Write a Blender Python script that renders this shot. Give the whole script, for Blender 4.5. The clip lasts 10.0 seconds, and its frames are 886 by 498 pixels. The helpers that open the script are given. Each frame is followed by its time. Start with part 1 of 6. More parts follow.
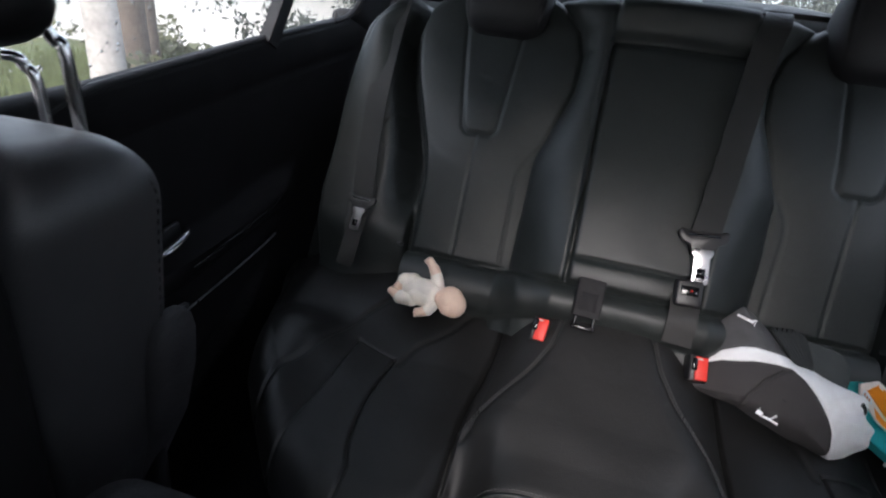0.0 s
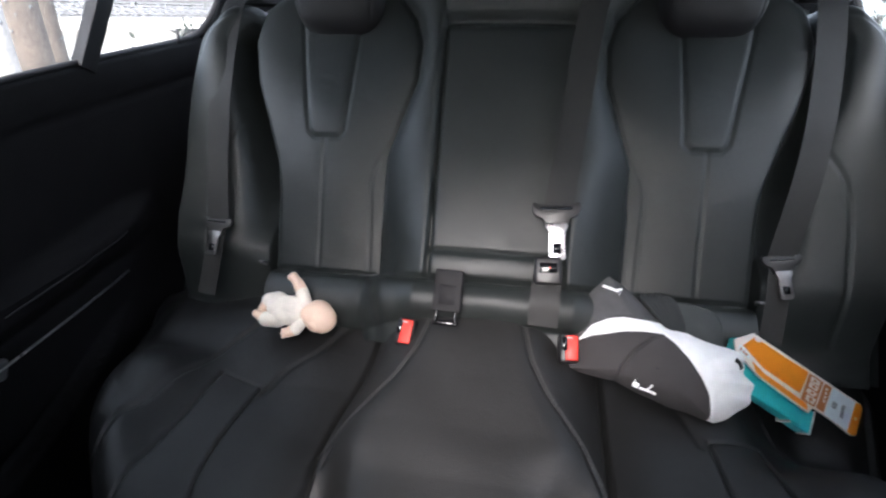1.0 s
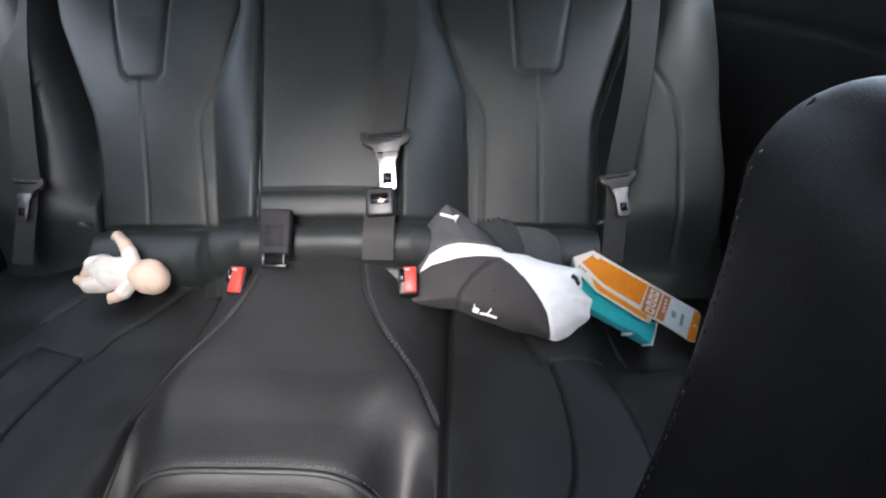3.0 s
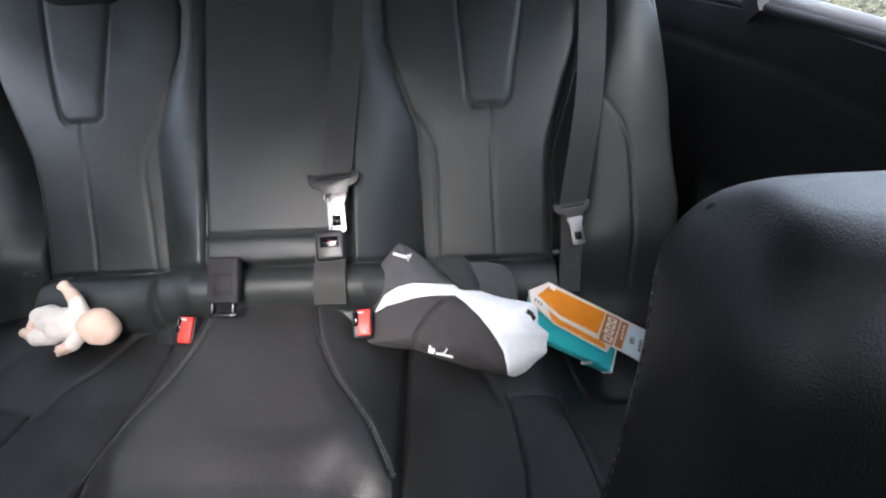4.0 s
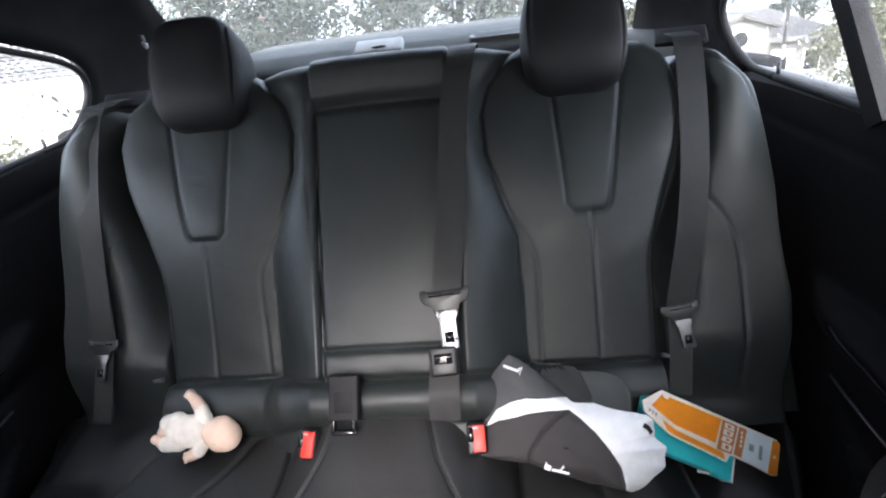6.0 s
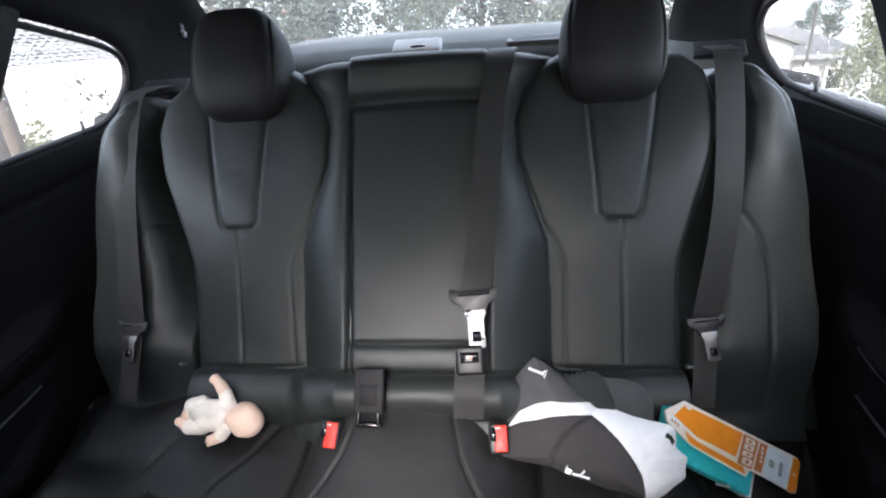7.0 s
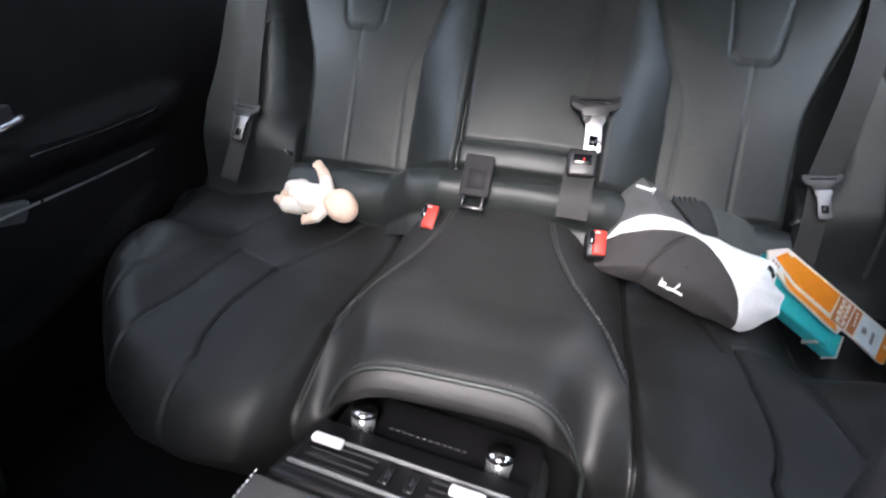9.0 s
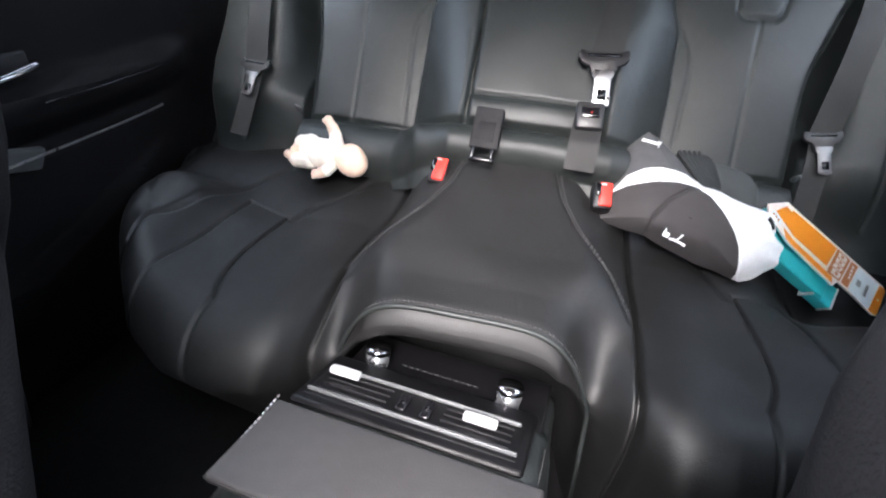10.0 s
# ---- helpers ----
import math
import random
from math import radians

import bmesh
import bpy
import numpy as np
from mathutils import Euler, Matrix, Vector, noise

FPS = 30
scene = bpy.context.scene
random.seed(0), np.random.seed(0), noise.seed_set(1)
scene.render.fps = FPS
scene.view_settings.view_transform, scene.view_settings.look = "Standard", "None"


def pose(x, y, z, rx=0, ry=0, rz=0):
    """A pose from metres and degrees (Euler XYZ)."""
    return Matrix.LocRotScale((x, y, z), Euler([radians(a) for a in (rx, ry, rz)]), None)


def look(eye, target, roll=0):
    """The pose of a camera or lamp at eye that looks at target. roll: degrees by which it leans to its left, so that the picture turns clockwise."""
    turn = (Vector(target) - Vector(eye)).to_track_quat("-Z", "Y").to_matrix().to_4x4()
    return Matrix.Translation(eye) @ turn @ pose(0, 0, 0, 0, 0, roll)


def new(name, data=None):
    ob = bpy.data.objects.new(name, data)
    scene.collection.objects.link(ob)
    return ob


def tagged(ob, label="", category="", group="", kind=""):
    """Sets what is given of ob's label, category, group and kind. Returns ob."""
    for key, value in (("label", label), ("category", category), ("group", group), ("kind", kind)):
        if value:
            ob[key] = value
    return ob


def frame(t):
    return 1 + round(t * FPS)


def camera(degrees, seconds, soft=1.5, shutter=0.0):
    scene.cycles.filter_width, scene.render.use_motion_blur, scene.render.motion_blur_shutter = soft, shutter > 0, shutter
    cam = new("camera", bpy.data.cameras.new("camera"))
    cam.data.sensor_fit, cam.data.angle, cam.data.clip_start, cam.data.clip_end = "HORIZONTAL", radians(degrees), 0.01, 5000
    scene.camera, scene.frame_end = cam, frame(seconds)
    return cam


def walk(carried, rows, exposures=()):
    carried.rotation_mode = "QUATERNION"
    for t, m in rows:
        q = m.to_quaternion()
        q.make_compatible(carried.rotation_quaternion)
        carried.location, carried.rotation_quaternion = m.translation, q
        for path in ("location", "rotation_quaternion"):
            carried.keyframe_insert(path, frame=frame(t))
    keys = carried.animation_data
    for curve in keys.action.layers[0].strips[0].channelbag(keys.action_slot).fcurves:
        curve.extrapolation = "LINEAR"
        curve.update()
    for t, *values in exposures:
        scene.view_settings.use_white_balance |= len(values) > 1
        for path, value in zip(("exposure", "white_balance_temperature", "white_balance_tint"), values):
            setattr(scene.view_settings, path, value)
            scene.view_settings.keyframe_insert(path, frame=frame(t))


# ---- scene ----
cam = camera(81.0, 10.0, soft=2.1, shutter=0.3)
PATH = [
    (0, (-0.118, -0.836, 0.934), (-0.531, 0.91, 0.052), 6.7),
    (0.5, (-0.043, -0.788, 0.917), (-0.426, 0.975, 0.054), 0.6),
    (1, (0.07, -0.753, 0.893), (-0.246, 1.049, 0.084), 0.2),
    (1.5, (0.138, -0.738, 0.867), (-0.027, 1.089, 0.07), 2.9),
    (2, (0.178, -0.726, 0.85), (0.035, 1.094, 0.034), 0.6),
    (2.5, (0.207, -0.731, 0.81), (0.097, 1.077, -0.037), -2.2),
    (2.7, (0.215, -0.736, 0.799), (0.114, 1.069, -0.057), -1.3),
    (4, (0.28, -0.694, 0.861), (0.254, 1.097, -0.028), -2.8),
    (4.5, (0.231, -0.686, 0.886), (0.084, 1.109, 0.017), -2.2),
    (5, (0.21, -0.662, 0.944), (0.012, 1.148, 0.116), -5.2),
    (5.5, (0.205, -0.653, 0.985), (0.003, 1.17, 0.189), -7.4),
    (7, (0.162, -0.666, 0.996), (-0.075, 1.163, 0.223), -4.1),
    (7.5, (0.131, -0.681, 0.96), (-0.123, 1.144, 0.182), -2.3),
    (8, (0.095, -0.72, 0.874), (-0.174, 1.087, 0.059), 2.5),
    (8.5, (0.068, -0.768, 0.793), (-0.231, 1.028, -0.033), 5.0),
    (9, (0.058, -0.813, 0.722), (-0.287, 0.981, -0.093), 4.9),
    (9.5, (0.043, -0.851, 0.658), (-0.301, 0.924, -0.195), 4.7),
    (10, (0.048, -0.854, 0.685), (-0.268, 0.915, -0.193), 5.7),
]
walk(cam, [(t, look(eye, target, roll)) for t, eye, target, roll in PATH], [(0, 2.2, 5850, 15), (0.5, 2.7, 5850, 15), (1.0, 3.1, 5850, 15), (1.5, 3.35, 5850, 15), (4.5, 3.4, 5850, 15), (5.5, 3.2, 5850, 15), (7.5, 3.15, 5850, 15), (8.5, 3.5, 5850, 15), (9.5, 3.8, 5850, 15), (10, 3.85, 5850, 15)])


# ---------- light ----------
world = bpy.data.worlds.new("sky")
scene.world = world
world.use_nodes = True
wn = world.node_tree.nodes
sky = wn.new("ShaderNodeTexSky")
sky.sky_type, sky.sun_disc = "NISHITA", False
sky.sun_elevation, sky.sun_rotation = radians(37), radians(181)
sky.air_density, sky.dust_density, sky.ozone_density = 1.0, 6.0, 1.0
world.node_tree.links.new(sky.outputs[0], wn["Background"].inputs[0])
wn["Background"].inputs[1].default_value = 0.075
# even white cloud over the whole sky
cloud, both = wn.new("ShaderNodeBackground"), wn.new("ShaderNodeAddShader")
cloud.inputs[0].default_value, cloud.inputs[1].default_value = (0.955, 0.98, 1.0, 1), 0.56
world.node_tree.links.new(wn["Background"].outputs[0], both.inputs[0])
world.node_tree.links.new(cloud.outputs[0], both.inputs[1])
world.node_tree.links.new(both.outputs[0], wn["World Output"].inputs[0])
sun = new("sun", bpy.data.lights.new("sun", "SUN"))
sun.data.energy, sun.data.angle, sun.data.color = 1.0, radians(22), (1.0, 0.89, 0.81)
sun.matrix_world = look((-0.10, -5.0, 3.75), (0, 0, 0))


# ---------- materials ----------
def material(name, colour, rough=0.5, metal=0.0, vary=0.15, scale=8.0, bump=0.0, bump_scale=200.0, kind="noise", coat=0.0, fine=60.0, rvary=0.1, alpha=1.0, spec=0.5, puckers=0.0):
    m = bpy.data.materials.new(name)
    m.use_nodes = True
    nt = m.node_tree
    b = nt.nodes["Principled BSDF"]
    b.inputs["Roughness"].default_value, b.inputs["Metallic"].default_value = rough, metal
    b.inputs["Coat Weight"].default_value = coat
    b.inputs["Specular IOR Level"].default_value = spec
    b.inputs["Alpha"].default_value = alpha
    co = nt.nodes.new("ShaderNodeTexCoord")
    n1, n2 = nt.nodes.new("ShaderNodeTexNoise"), nt.nodes.new("ShaderNodeTexNoise")
    n1.inputs["Scale"].default_value, n2.inputs["Scale"].default_value = scale, fine
    n1.inputs["Detail"].default_value = 4
    for n in (n1, n2):
        nt.links.new(co.outputs["Object"], n.inputs["Vector"])
    mix = nt.nodes.new("ShaderNodeMath")
    mix.operation = "ADD"
    nt.links.new(n1.outputs[0], mix.inputs[0])
    nt.links.new(n2.outputs[0], mix.inputs[1])
    ramp = nt.nodes.new("ShaderNodeMapRange")
    ramp.inputs[1].default_value, ramp.inputs[2].default_value = 0.6, 1.4
    ramp.inputs[3].default_value, ramp.inputs[4].default_value = 1 - vary, 1 + vary
    nt.links.new(mix.outputs[0], ramp.inputs[0])
    hue = nt.nodes.new("ShaderNodeHueSaturation")
    hue.inputs["Color"].default_value = (*colour, 1)
    nt.links.new(ramp.outputs[0], hue.inputs["Value"])
    nt.links.new(hue.outputs[0], b.inputs["Base Color"])
    rr = nt.nodes.new("ShaderNodeMapRange")
    rr.inputs[1].default_value, rr.inputs[2].default_value = 0.3, 0.7
    rr.inputs[3].default_value, rr.inputs[4].default_value = max(0.02, rough - rvary), min(1, rough + rvary)
    nt.links.new(n1.outputs[0], rr.inputs[0])
    nt.links.new(rr.outputs[0], b.inputs["Roughness"])
    if bump:
        if kind == "voronoi":
            h = nt.nodes.new("ShaderNodeTexVoronoi")
        else:
            h = nt.nodes.new("ShaderNodeTexNoise")
        h.inputs["Scale"].default_value = bump_scale
        nt.links.new(co.outputs["Object"], h.inputs["Vector"])
        bp = nt.nodes.new("ShaderNodeBump")
        bp.inputs["Strength"].default_value, bp.inputs["Distance"].default_value = bump, 0.001
        nt.links.new(h.outputs[0], bp.inputs["Height"])
        nt.links.new(bp.outputs[0], b.inputs["Normal"])
        if puckers:
            w = nt.nodes.new("ShaderNodeTexNoise")
            w.inputs["Scale"].default_value, w.inputs["Detail"].default_value, w.inputs["Distortion"].default_value = 26, 3, 0.6
            nt.links.new(co.outputs["Object"], w.inputs["Vector"])
            wp = nt.nodes.new("ShaderNodeBump")
            wp.inputs["Strength"].default_value, wp.inputs["Distance"].default_value = puckers, 0.01
            nt.links.new(w.outputs[0], wp.inputs["Height"])
            nt.links.new(wp.outputs[0], bp.inputs["Normal"])
    return m


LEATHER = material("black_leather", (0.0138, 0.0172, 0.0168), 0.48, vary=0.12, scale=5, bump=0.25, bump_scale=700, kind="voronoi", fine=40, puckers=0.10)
# the backrest's leather darkened, with the cushions' shade put into its colour
SHADED_CUSHION = material("shaded_cushion_leather", (0.0064, 0.0068, 0.0067), 0.53, vary=0.14, scale=5, bump=0.3, bump_scale=700, kind="voronoi", fine=40, spec=0.52, puckers=0.10)
# console lid leather, paler than the console body
LID_LEATHER = material("pale_lid_leather", (0.050, 0.050, 0.051), 0.46, vary=0.14, scale=9, bump=0.3, bump_scale=900, kind="voronoi", fine=60)
LEATHER_BACK = material("seat_back_leather", (0.010, 0.010, 0.011), 0.62, spec=0.32, vary=0.12, scale=5, bump=0.2, bump_scale=1500, kind="voronoi")
GRAINED = material("grained_plastic", (0.007, 0.007, 0.008), 0.65, spec=0.3, vary=0.2, scale=12, bump=0.9, bump_scale=350)
DOOR_SKIN = material("door_vinyl", (0.0048, 0.0045, 0.0050), 0.66, spec=0.18, vary=0.15, scale=6, bump=0.3, bump_scale=600, kind="voronoi")
# right door ledge only: door vinyl made pale to carry the sky's reflection
LIT_LEDGE = material("lit_ledge_vinyl", (0.085, 0.084, 0.087), 0.5, vary=0.1, scale=8, bump=0.3, bump_scale=600, kind="voronoi")
FASCIA = material("matt_black_fascia", (0.004, 0.004, 0.0045), 0.42, vary=0.1, scale=20, spec=0.25)
PLASTIC = material("black_plastic", (0.010, 0.010, 0.011), 0.42, vary=0.15, scale=15, bump=0.15, bump_scale=900)
GLOSS = material("gloss_black_plastic", (0.006, 0.006, 0.007), 0.15, vary=0.1, scale=20)
WEBBING = material("belt_webbing", (0.0205, 0.0208, 0.0204), 0.52, spec=0.31, vary=0.12, scale=20, bump=0.5, bump_scale=1200, fine=300)
CHROME = material("chrome", (0.72, 0.72, 0.73), 0.18, metal=1.0, vary=0.06, scale=40, rvary=0.05)
STEEL = material("bright_steel", (0.58, 0.58, 0.585), 0.30, metal=1.0, vary=0.08, scale=60)
# outer belt tongues: the same steel, its colour darkened for their shade
SHADED_STEEL = material("shaded_steel", (0.19, 0.19, 0.195), 0.42, metal=1.0, vary=0.12, scale=60)
KNOB = material("smoked_knob", (0.20, 0.21, 0.215), 0.25, metal=0.8, vary=0.1, scale=60)
GREY_TRIM = material("grey_trim_plastic", (0.085, 0.09, 0.092), 0.5, vary=0.1, scale=40)
SATIN = material("satin_trim", (0.42, 0.42, 0.43), 0.35, metal=1.0, vary=0.08, scale=40)
SILVER = material("silver_paint", (0.70, 0.70, 0.71), 0.35, metal=0.3, vary=0.05, scale=60)
RED = material("red_plastic", (0.60, 0.022, 0.010), 0.5, vary=0.08, scale=60)
CARPET = material("black_carpet", (0.006, 0.006, 0.0065), 0.95, spec=0.2, vary=0.4, scale=60, bump=1.0, bump_scale=900, fine=400)
LINER = material("charcoal_headliner", (0.0085, 0.0082, 0.0085), 0.92, spec=0.2, vary=0.15, scale=20, bump=0.5, bump_scale=900, fine=300)
SHELF = material("grey_shelf_fabric", (0.045, 0.048, 0.047), 0.9, vary=0.15, scale=20, bump=0.5, bump_scale=900, fine=300)
THREAD = material("grey_thread", (0.05, 0.052, 0.052), 0.7, vary=0.2, scale=200)
SEAT_SIDE = material("grained_seat_side", (0.016, 0.0155, 0.0165), 0.65, spec=0.3, vary=0.25, scale=14, bump=0.9, bump_scale=320)
PALE_THREAD = material("light_grey_thread", (0.34, 0.34, 0.35), 0.7, vary=0.2, scale=200)
# one front seat leather twice: lightened as lit, near black as shaded
LIT_SEAT_LEATHER = material("lit_driver_leather", (0.021, 0.021, 0.0215), 0.44, spec=0.55, vary=0.12, scale=5, bump=0.25, bump_scale=900, kind="voronoi")
SHADED_SEAT_LEATHER = material("shaded_front_leather", (0.0031, 0.0031, 0.0033), 0.45, spec=0.24, vary=0.12, scale=5, bump=0.25, bump_scale=900, kind="voronoi")
LIGHT_THREAD = material("pale_thread", (0.013, 0.013, 0.013), 0.7, vary=0.2, scale=200)
LIGHT_GREY = material("pale_grey_plastic", (0.42, 0.43, 0.43), 0.5, vary=0.08, scale=30)
SKIN = material("doll_vinyl", (0.80, 0.60, 0.47), 0.55, vary=0.08, scale=40)
CLOTH = material("cream_cloth", (0.84, 0.78, 0.69), 0.9, vary=0.08, scale=60, bump=0.5, bump_scale=800)
CAP_DARK = material("charcoal_cap_fabric", (0.035, 0.033, 0.034), 0.85, vary=0.15, scale=30, bump=0.5, bump_scale=1200)
CAP_GREY = material("grey_cap_fabric", (0.06, 0.062, 0.065), 0.8, vary=0.2, scale=30, bump=0.5, bump_scale=1200)
CAP_BLACK = material("black_cap_fabric", (0.013, 0.016, 0.017), 0.8, vary=0.15, scale=30, bump=0.5, bump_scale=1200)
CAP_PEAK = material("grey_green_peak_fabric", (0.034, 0.040, 0.041), 0.75, vary=0.15, scale=30, bump=0.5, bump_scale=1200)
CAP_WHITE = material("white_cap_fabric", (0.80, 0.82, 0.84), 0.8, vary=0.05, scale=30, bump=0.4, bump_scale=1200)
ORANGE = material("orange_print", (0.72, 0.24, 0.012), 0.4, vary=0.06, scale=30)
TEAL = material("teal_card", (0.05, 0.52, 0.55), 0.4, vary=0.06, scale=30)
PALE = material("pale_packaging", (0.72, 0.66, 0.62), 0.35, vary=0.06, scale=40)
PALE_BLUE = material("pale_blue_label", (0.62, 0.72, 0.76), 0.4, vary=0.06, scale=40)
INK = material("dark_ink", (0.03, 0.03, 0.035), 0.5, vary=0.1, scale=40)
BRONZE = material("brown_print", (0.42, 0.16, 0.05), 0.45, vary=0.08, scale=40)
CONCRETE = material("pale_concrete", (0.52, 0.50, 0.47), 0.9, vary=0.15, scale=0.6, bump=0.5, bump_scale=30, fine=12)
GRASS = material("grass", (0.065, 0.08, 0.03), 0.9, vary=0.5, scale=3, fine=30)
STUCCO = material("white_stucco", (0.78, 0.74, 0.68), 0.9, vary=0.08, scale=2, bump=0.4, bump_scale=60)
STUCCO_GREY = material("grey_stucco", (0.19, 0.185, 0.178), 0.9, vary=0.1, scale=2, bump=0.4, bump_scale=60)
TILE = material("roof_tiles", (0.11, 0.105, 0.10), 0.85, vary=0.3, scale=4, fine=14)
BARK = material("bark", (0.085, 0.068, 0.055), 0.95, vary=0.4, scale=6, bump=1.0, bump_scale=25, fine=30)
BARK_PALE = material("pale_bark", (0.27, 0.25, 0.23), 0.95, vary=0.35, scale=6, bump=1.0, bump_scale=25, fine=30)
PALM_BARK = material("palm_bark", (0.055, 0.053, 0.050), 0.95, vary=0.4, scale=6, bump=1.0, bump_scale=25, fine=30)
LEAF = material("leaves", (0.042, 0.050, 0.036), 0.8, vary=0.5, scale=2, fine=9)
LEAF_YELLOW = material("yellow_leaves", (0.085, 0.088, 0.048), 0.8, vary=0.45, scale=2, fine=9)


def glass_material(name, tint, haze):
    m = bpy.data.materials.new(name)
    m.use_nodes = True
    nt = m.node_tree
    nt.nodes.remove(nt.nodes["Principled BSDF"])
    out = nt.nodes["Material Output"]
    tr, gl, mx = (nt.nodes.new("ShaderNode" + k) for k in ("BsdfTransparent", "BsdfGlossy", "MixShader"))
    tr.inputs[0].default_value = (*tint, 1)
    gl.inputs["Roughness"].default_value = 0.02
    mx.inputs[0].default_value = 0.05
    nt.links.new(tr.outputs[0], mx.inputs[1])
    nt.links.new(gl.outputs[0], mx.inputs[2])
    film, wet = nt.nodes.new("ShaderNodeBsdfTranslucent"), nt.nodes.new("ShaderNodeMixShader")
    film.inputs[0].default_value = (0.9, 0.92, 0.92, 1)
    wet.inputs[0].default_value = haze
    nt.links.new(mx.outputs[0], wet.inputs[1])
    nt.links.new(film.outputs[0], wet.inputs[2])
    nt.links.new(wet.outputs[0], out.inputs[0])
    return m


GLASS = glass_material("window_glass", (0.88, 0.90, 0.89), 0.010)
CLEAR_GLASS = glass_material("windscreen_glass", (0.90, 0.92, 0.91), 0.002)


# ---------- mesh helpers ----------
def thing(name, label, category, where=(0, 0, 0), group="", kind=""):
    ob = new(name)
    ob.location = where
    ob.empty_display_size = 0.05
    return tagged(ob, label, category, group, kind)


def finish(name, me, mat, parent, label, smooth):
    if smooth:
        me.shade_smooth()
    for m in (mat if isinstance(mat, (list, tuple)) else (mat,)):
        me.materials.append(m)
    ob = new(name, me)
    if parent is not None:
        ob.parent = parent
        ob.matrix_parent_inverse = Matrix.Translation(parent.matrix_basis.translation).inverted() if parent.parent is None else Matrix()
    return tagged(ob, label)


def part(name, bm, mat, parent=None, label="", smooth=True):
    me = bpy.data.meshes.new(name)
    bm.to_mesh(me)
    bm.free()
    return finish(name, me, mat, parent, label, smooth)


def mesh_part(name, verts, faces, mat, parent=None, label="", smooth=True):
    me = bpy.data.meshes.new(name)
    me.from_pydata([tuple(map(float, v)) for v in verts], [], [tuple(map(int, f)) for f in faces])
    me.update()
    return finish(name, me, mat, parent, label, smooth)


def box(bm, size, m=Matrix(), bevel=0.0, seg=2):
    made = bmesh.ops.create_cube(bm, size=1.0)["verts"]
    bmesh.ops.scale(bm, vec=size, verts=made)
    if bevel:
        edges = list({e for v in made for e in v.link_edges})
        res = bmesh.ops.bevel(bm, geom=edges, offset=bevel, segments=seg, profile=0.5, affect="EDGES")
        made = list({v for v in res["verts"]} | {v for v in made if v.is_valid})
    bmesh.ops.transform(bm, matrix=m, verts=made)
    return made


def rod(bm, a, b, r, r2=None, seg=12, caps=True):
    a, b = Vector(a), Vector(b)
    d = b - a
    m = Matrix.Translation((a + b) / 2) @ d.to_track_quat("Z", "Y").to_matrix().to_4x4()
    bmesh.ops.create_cone(bm, cap_ends=caps, segments=seg, radius1=r, radius2=r if r2 is None else r2, depth=d.length, matrix=m)


def tube(pts, r, seg=8):
    """A round bar along points."""
    pts = [Vector(p) for p in pts]
    verts, faces = [], []
    side = None
    for i, p in enumerate(pts):
        d = (pts[min(i + 1, len(pts) - 1)] - pts[max(i - 1, 0)]).normalized()
        if side is None:
            side = d.orthogonal().normalized()
        side = (side - d * side.dot(d)).normalized()
        up = d.cross(side)
        for k in range(seg):
            a = 2 * math.pi * k / seg
            verts.append(p + (side * math.cos(a) + up * math.sin(a)) * r)
    for i in range(len(pts) - 1):
        for k in range(seg):
            faces.append((i * seg + k, i * seg + (k + 1) % seg, (i + 1) * seg + (k + 1) % seg, (i + 1) * seg + k))
    faces.append(tuple(range(seg))[::-1])
    faces.append(tuple(range((len(pts) - 1) * seg, len(pts) * seg)))
    return verts, faces


def ribbon(pts, sides, width, thick):
    """A flat strap along points; sides: the direction of its width at each point, or one for all."""
    pts = [Vector(p) for p in pts]
    verts, faces = [], []
    for i, p in enumerate(pts):
        d = (pts[min(i + 1, len(pts) - 1)] - pts[max(i - 1, 0)]).normalized()
        w = Vector(sides[i] if isinstance(sides, list) else sides)
        w = (w - d * w.dot(d)).normalized()
        n = d.cross(w)
        for a, b in ((-1, -1), (1, -1), (1, 1), (-1, 1)):
            verts.append(p + w * (a * width / 2) + n * (b * thick / 2))
    for i in range(len(pts) - 1):
        for k in range(4):
            faces.append((i * 4 + k, i * 4 + (k + 1) % 4, i * 4 + 4 + (k + 1) % 4, i * 4 + 4 + k))
    faces += [(3, 2, 1, 0), tuple(range(len(verts) - 4, len(verts)))]
    return verts, faces


def smooth_line(pts, n=24):
    """A soft curve through points (Catmull-Rom)."""
    p = [Vector(q) for q in pts]
    p = [p[0] * 2 - p[1]] + p + [p[-1] * 2 - p[-2]]
    out = []
    spans = len(p) - 3
    for i in range(n + 1):
        u = i / n * spans
        k = min(int(u), spans - 1)
        f = u - k
        a, b, c, d = p[k:k + 4]
        out.append(0.5 * (2 * b + (c - a) * f + (2 * a - 5 * b + 4 * c - d) * f * f + (3 * b - a - 3 * c + d) * f ** 3))
    return out


def interp(x, table):
    xs, ys = zip(*sorted(table))
    return np.interp(x, xs, ys)


def sstep(a, b, x):
    t = np.clip((x - a) / (b - a), 0, 1)
    return t * t * (3 - 2 * t)


def near_line(px, py, pts):
    """Distance of grid points to a broken line."""
    best = np.full(px.shape, 9.0)
    for (ax, ay), (bx, by) in zip(pts[:-1], pts[1:]):
        dx, dy = bx - ax, by - ay
        t = np.clip(((px - ax) * dx + (py - ay) * dy) / (dx * dx + dy * dy + 1e-12), 0, 1)
        best = np.minimum(best, np.hypot(px - ax - t * dx, py - ay - t * dy))
    return best


def inside(px, py, poly):
    c = np.zeros(px.shape, bool)
    for (ax, ay), (bx, by) in zip(poly, poly[1:] + poly[:1]):
        hit = ((ay > py) != (by > py)) & (px < (bx - ax) * (py - ay) / (by - ay + 1e-12) + ax)
        c ^= hit
    return c


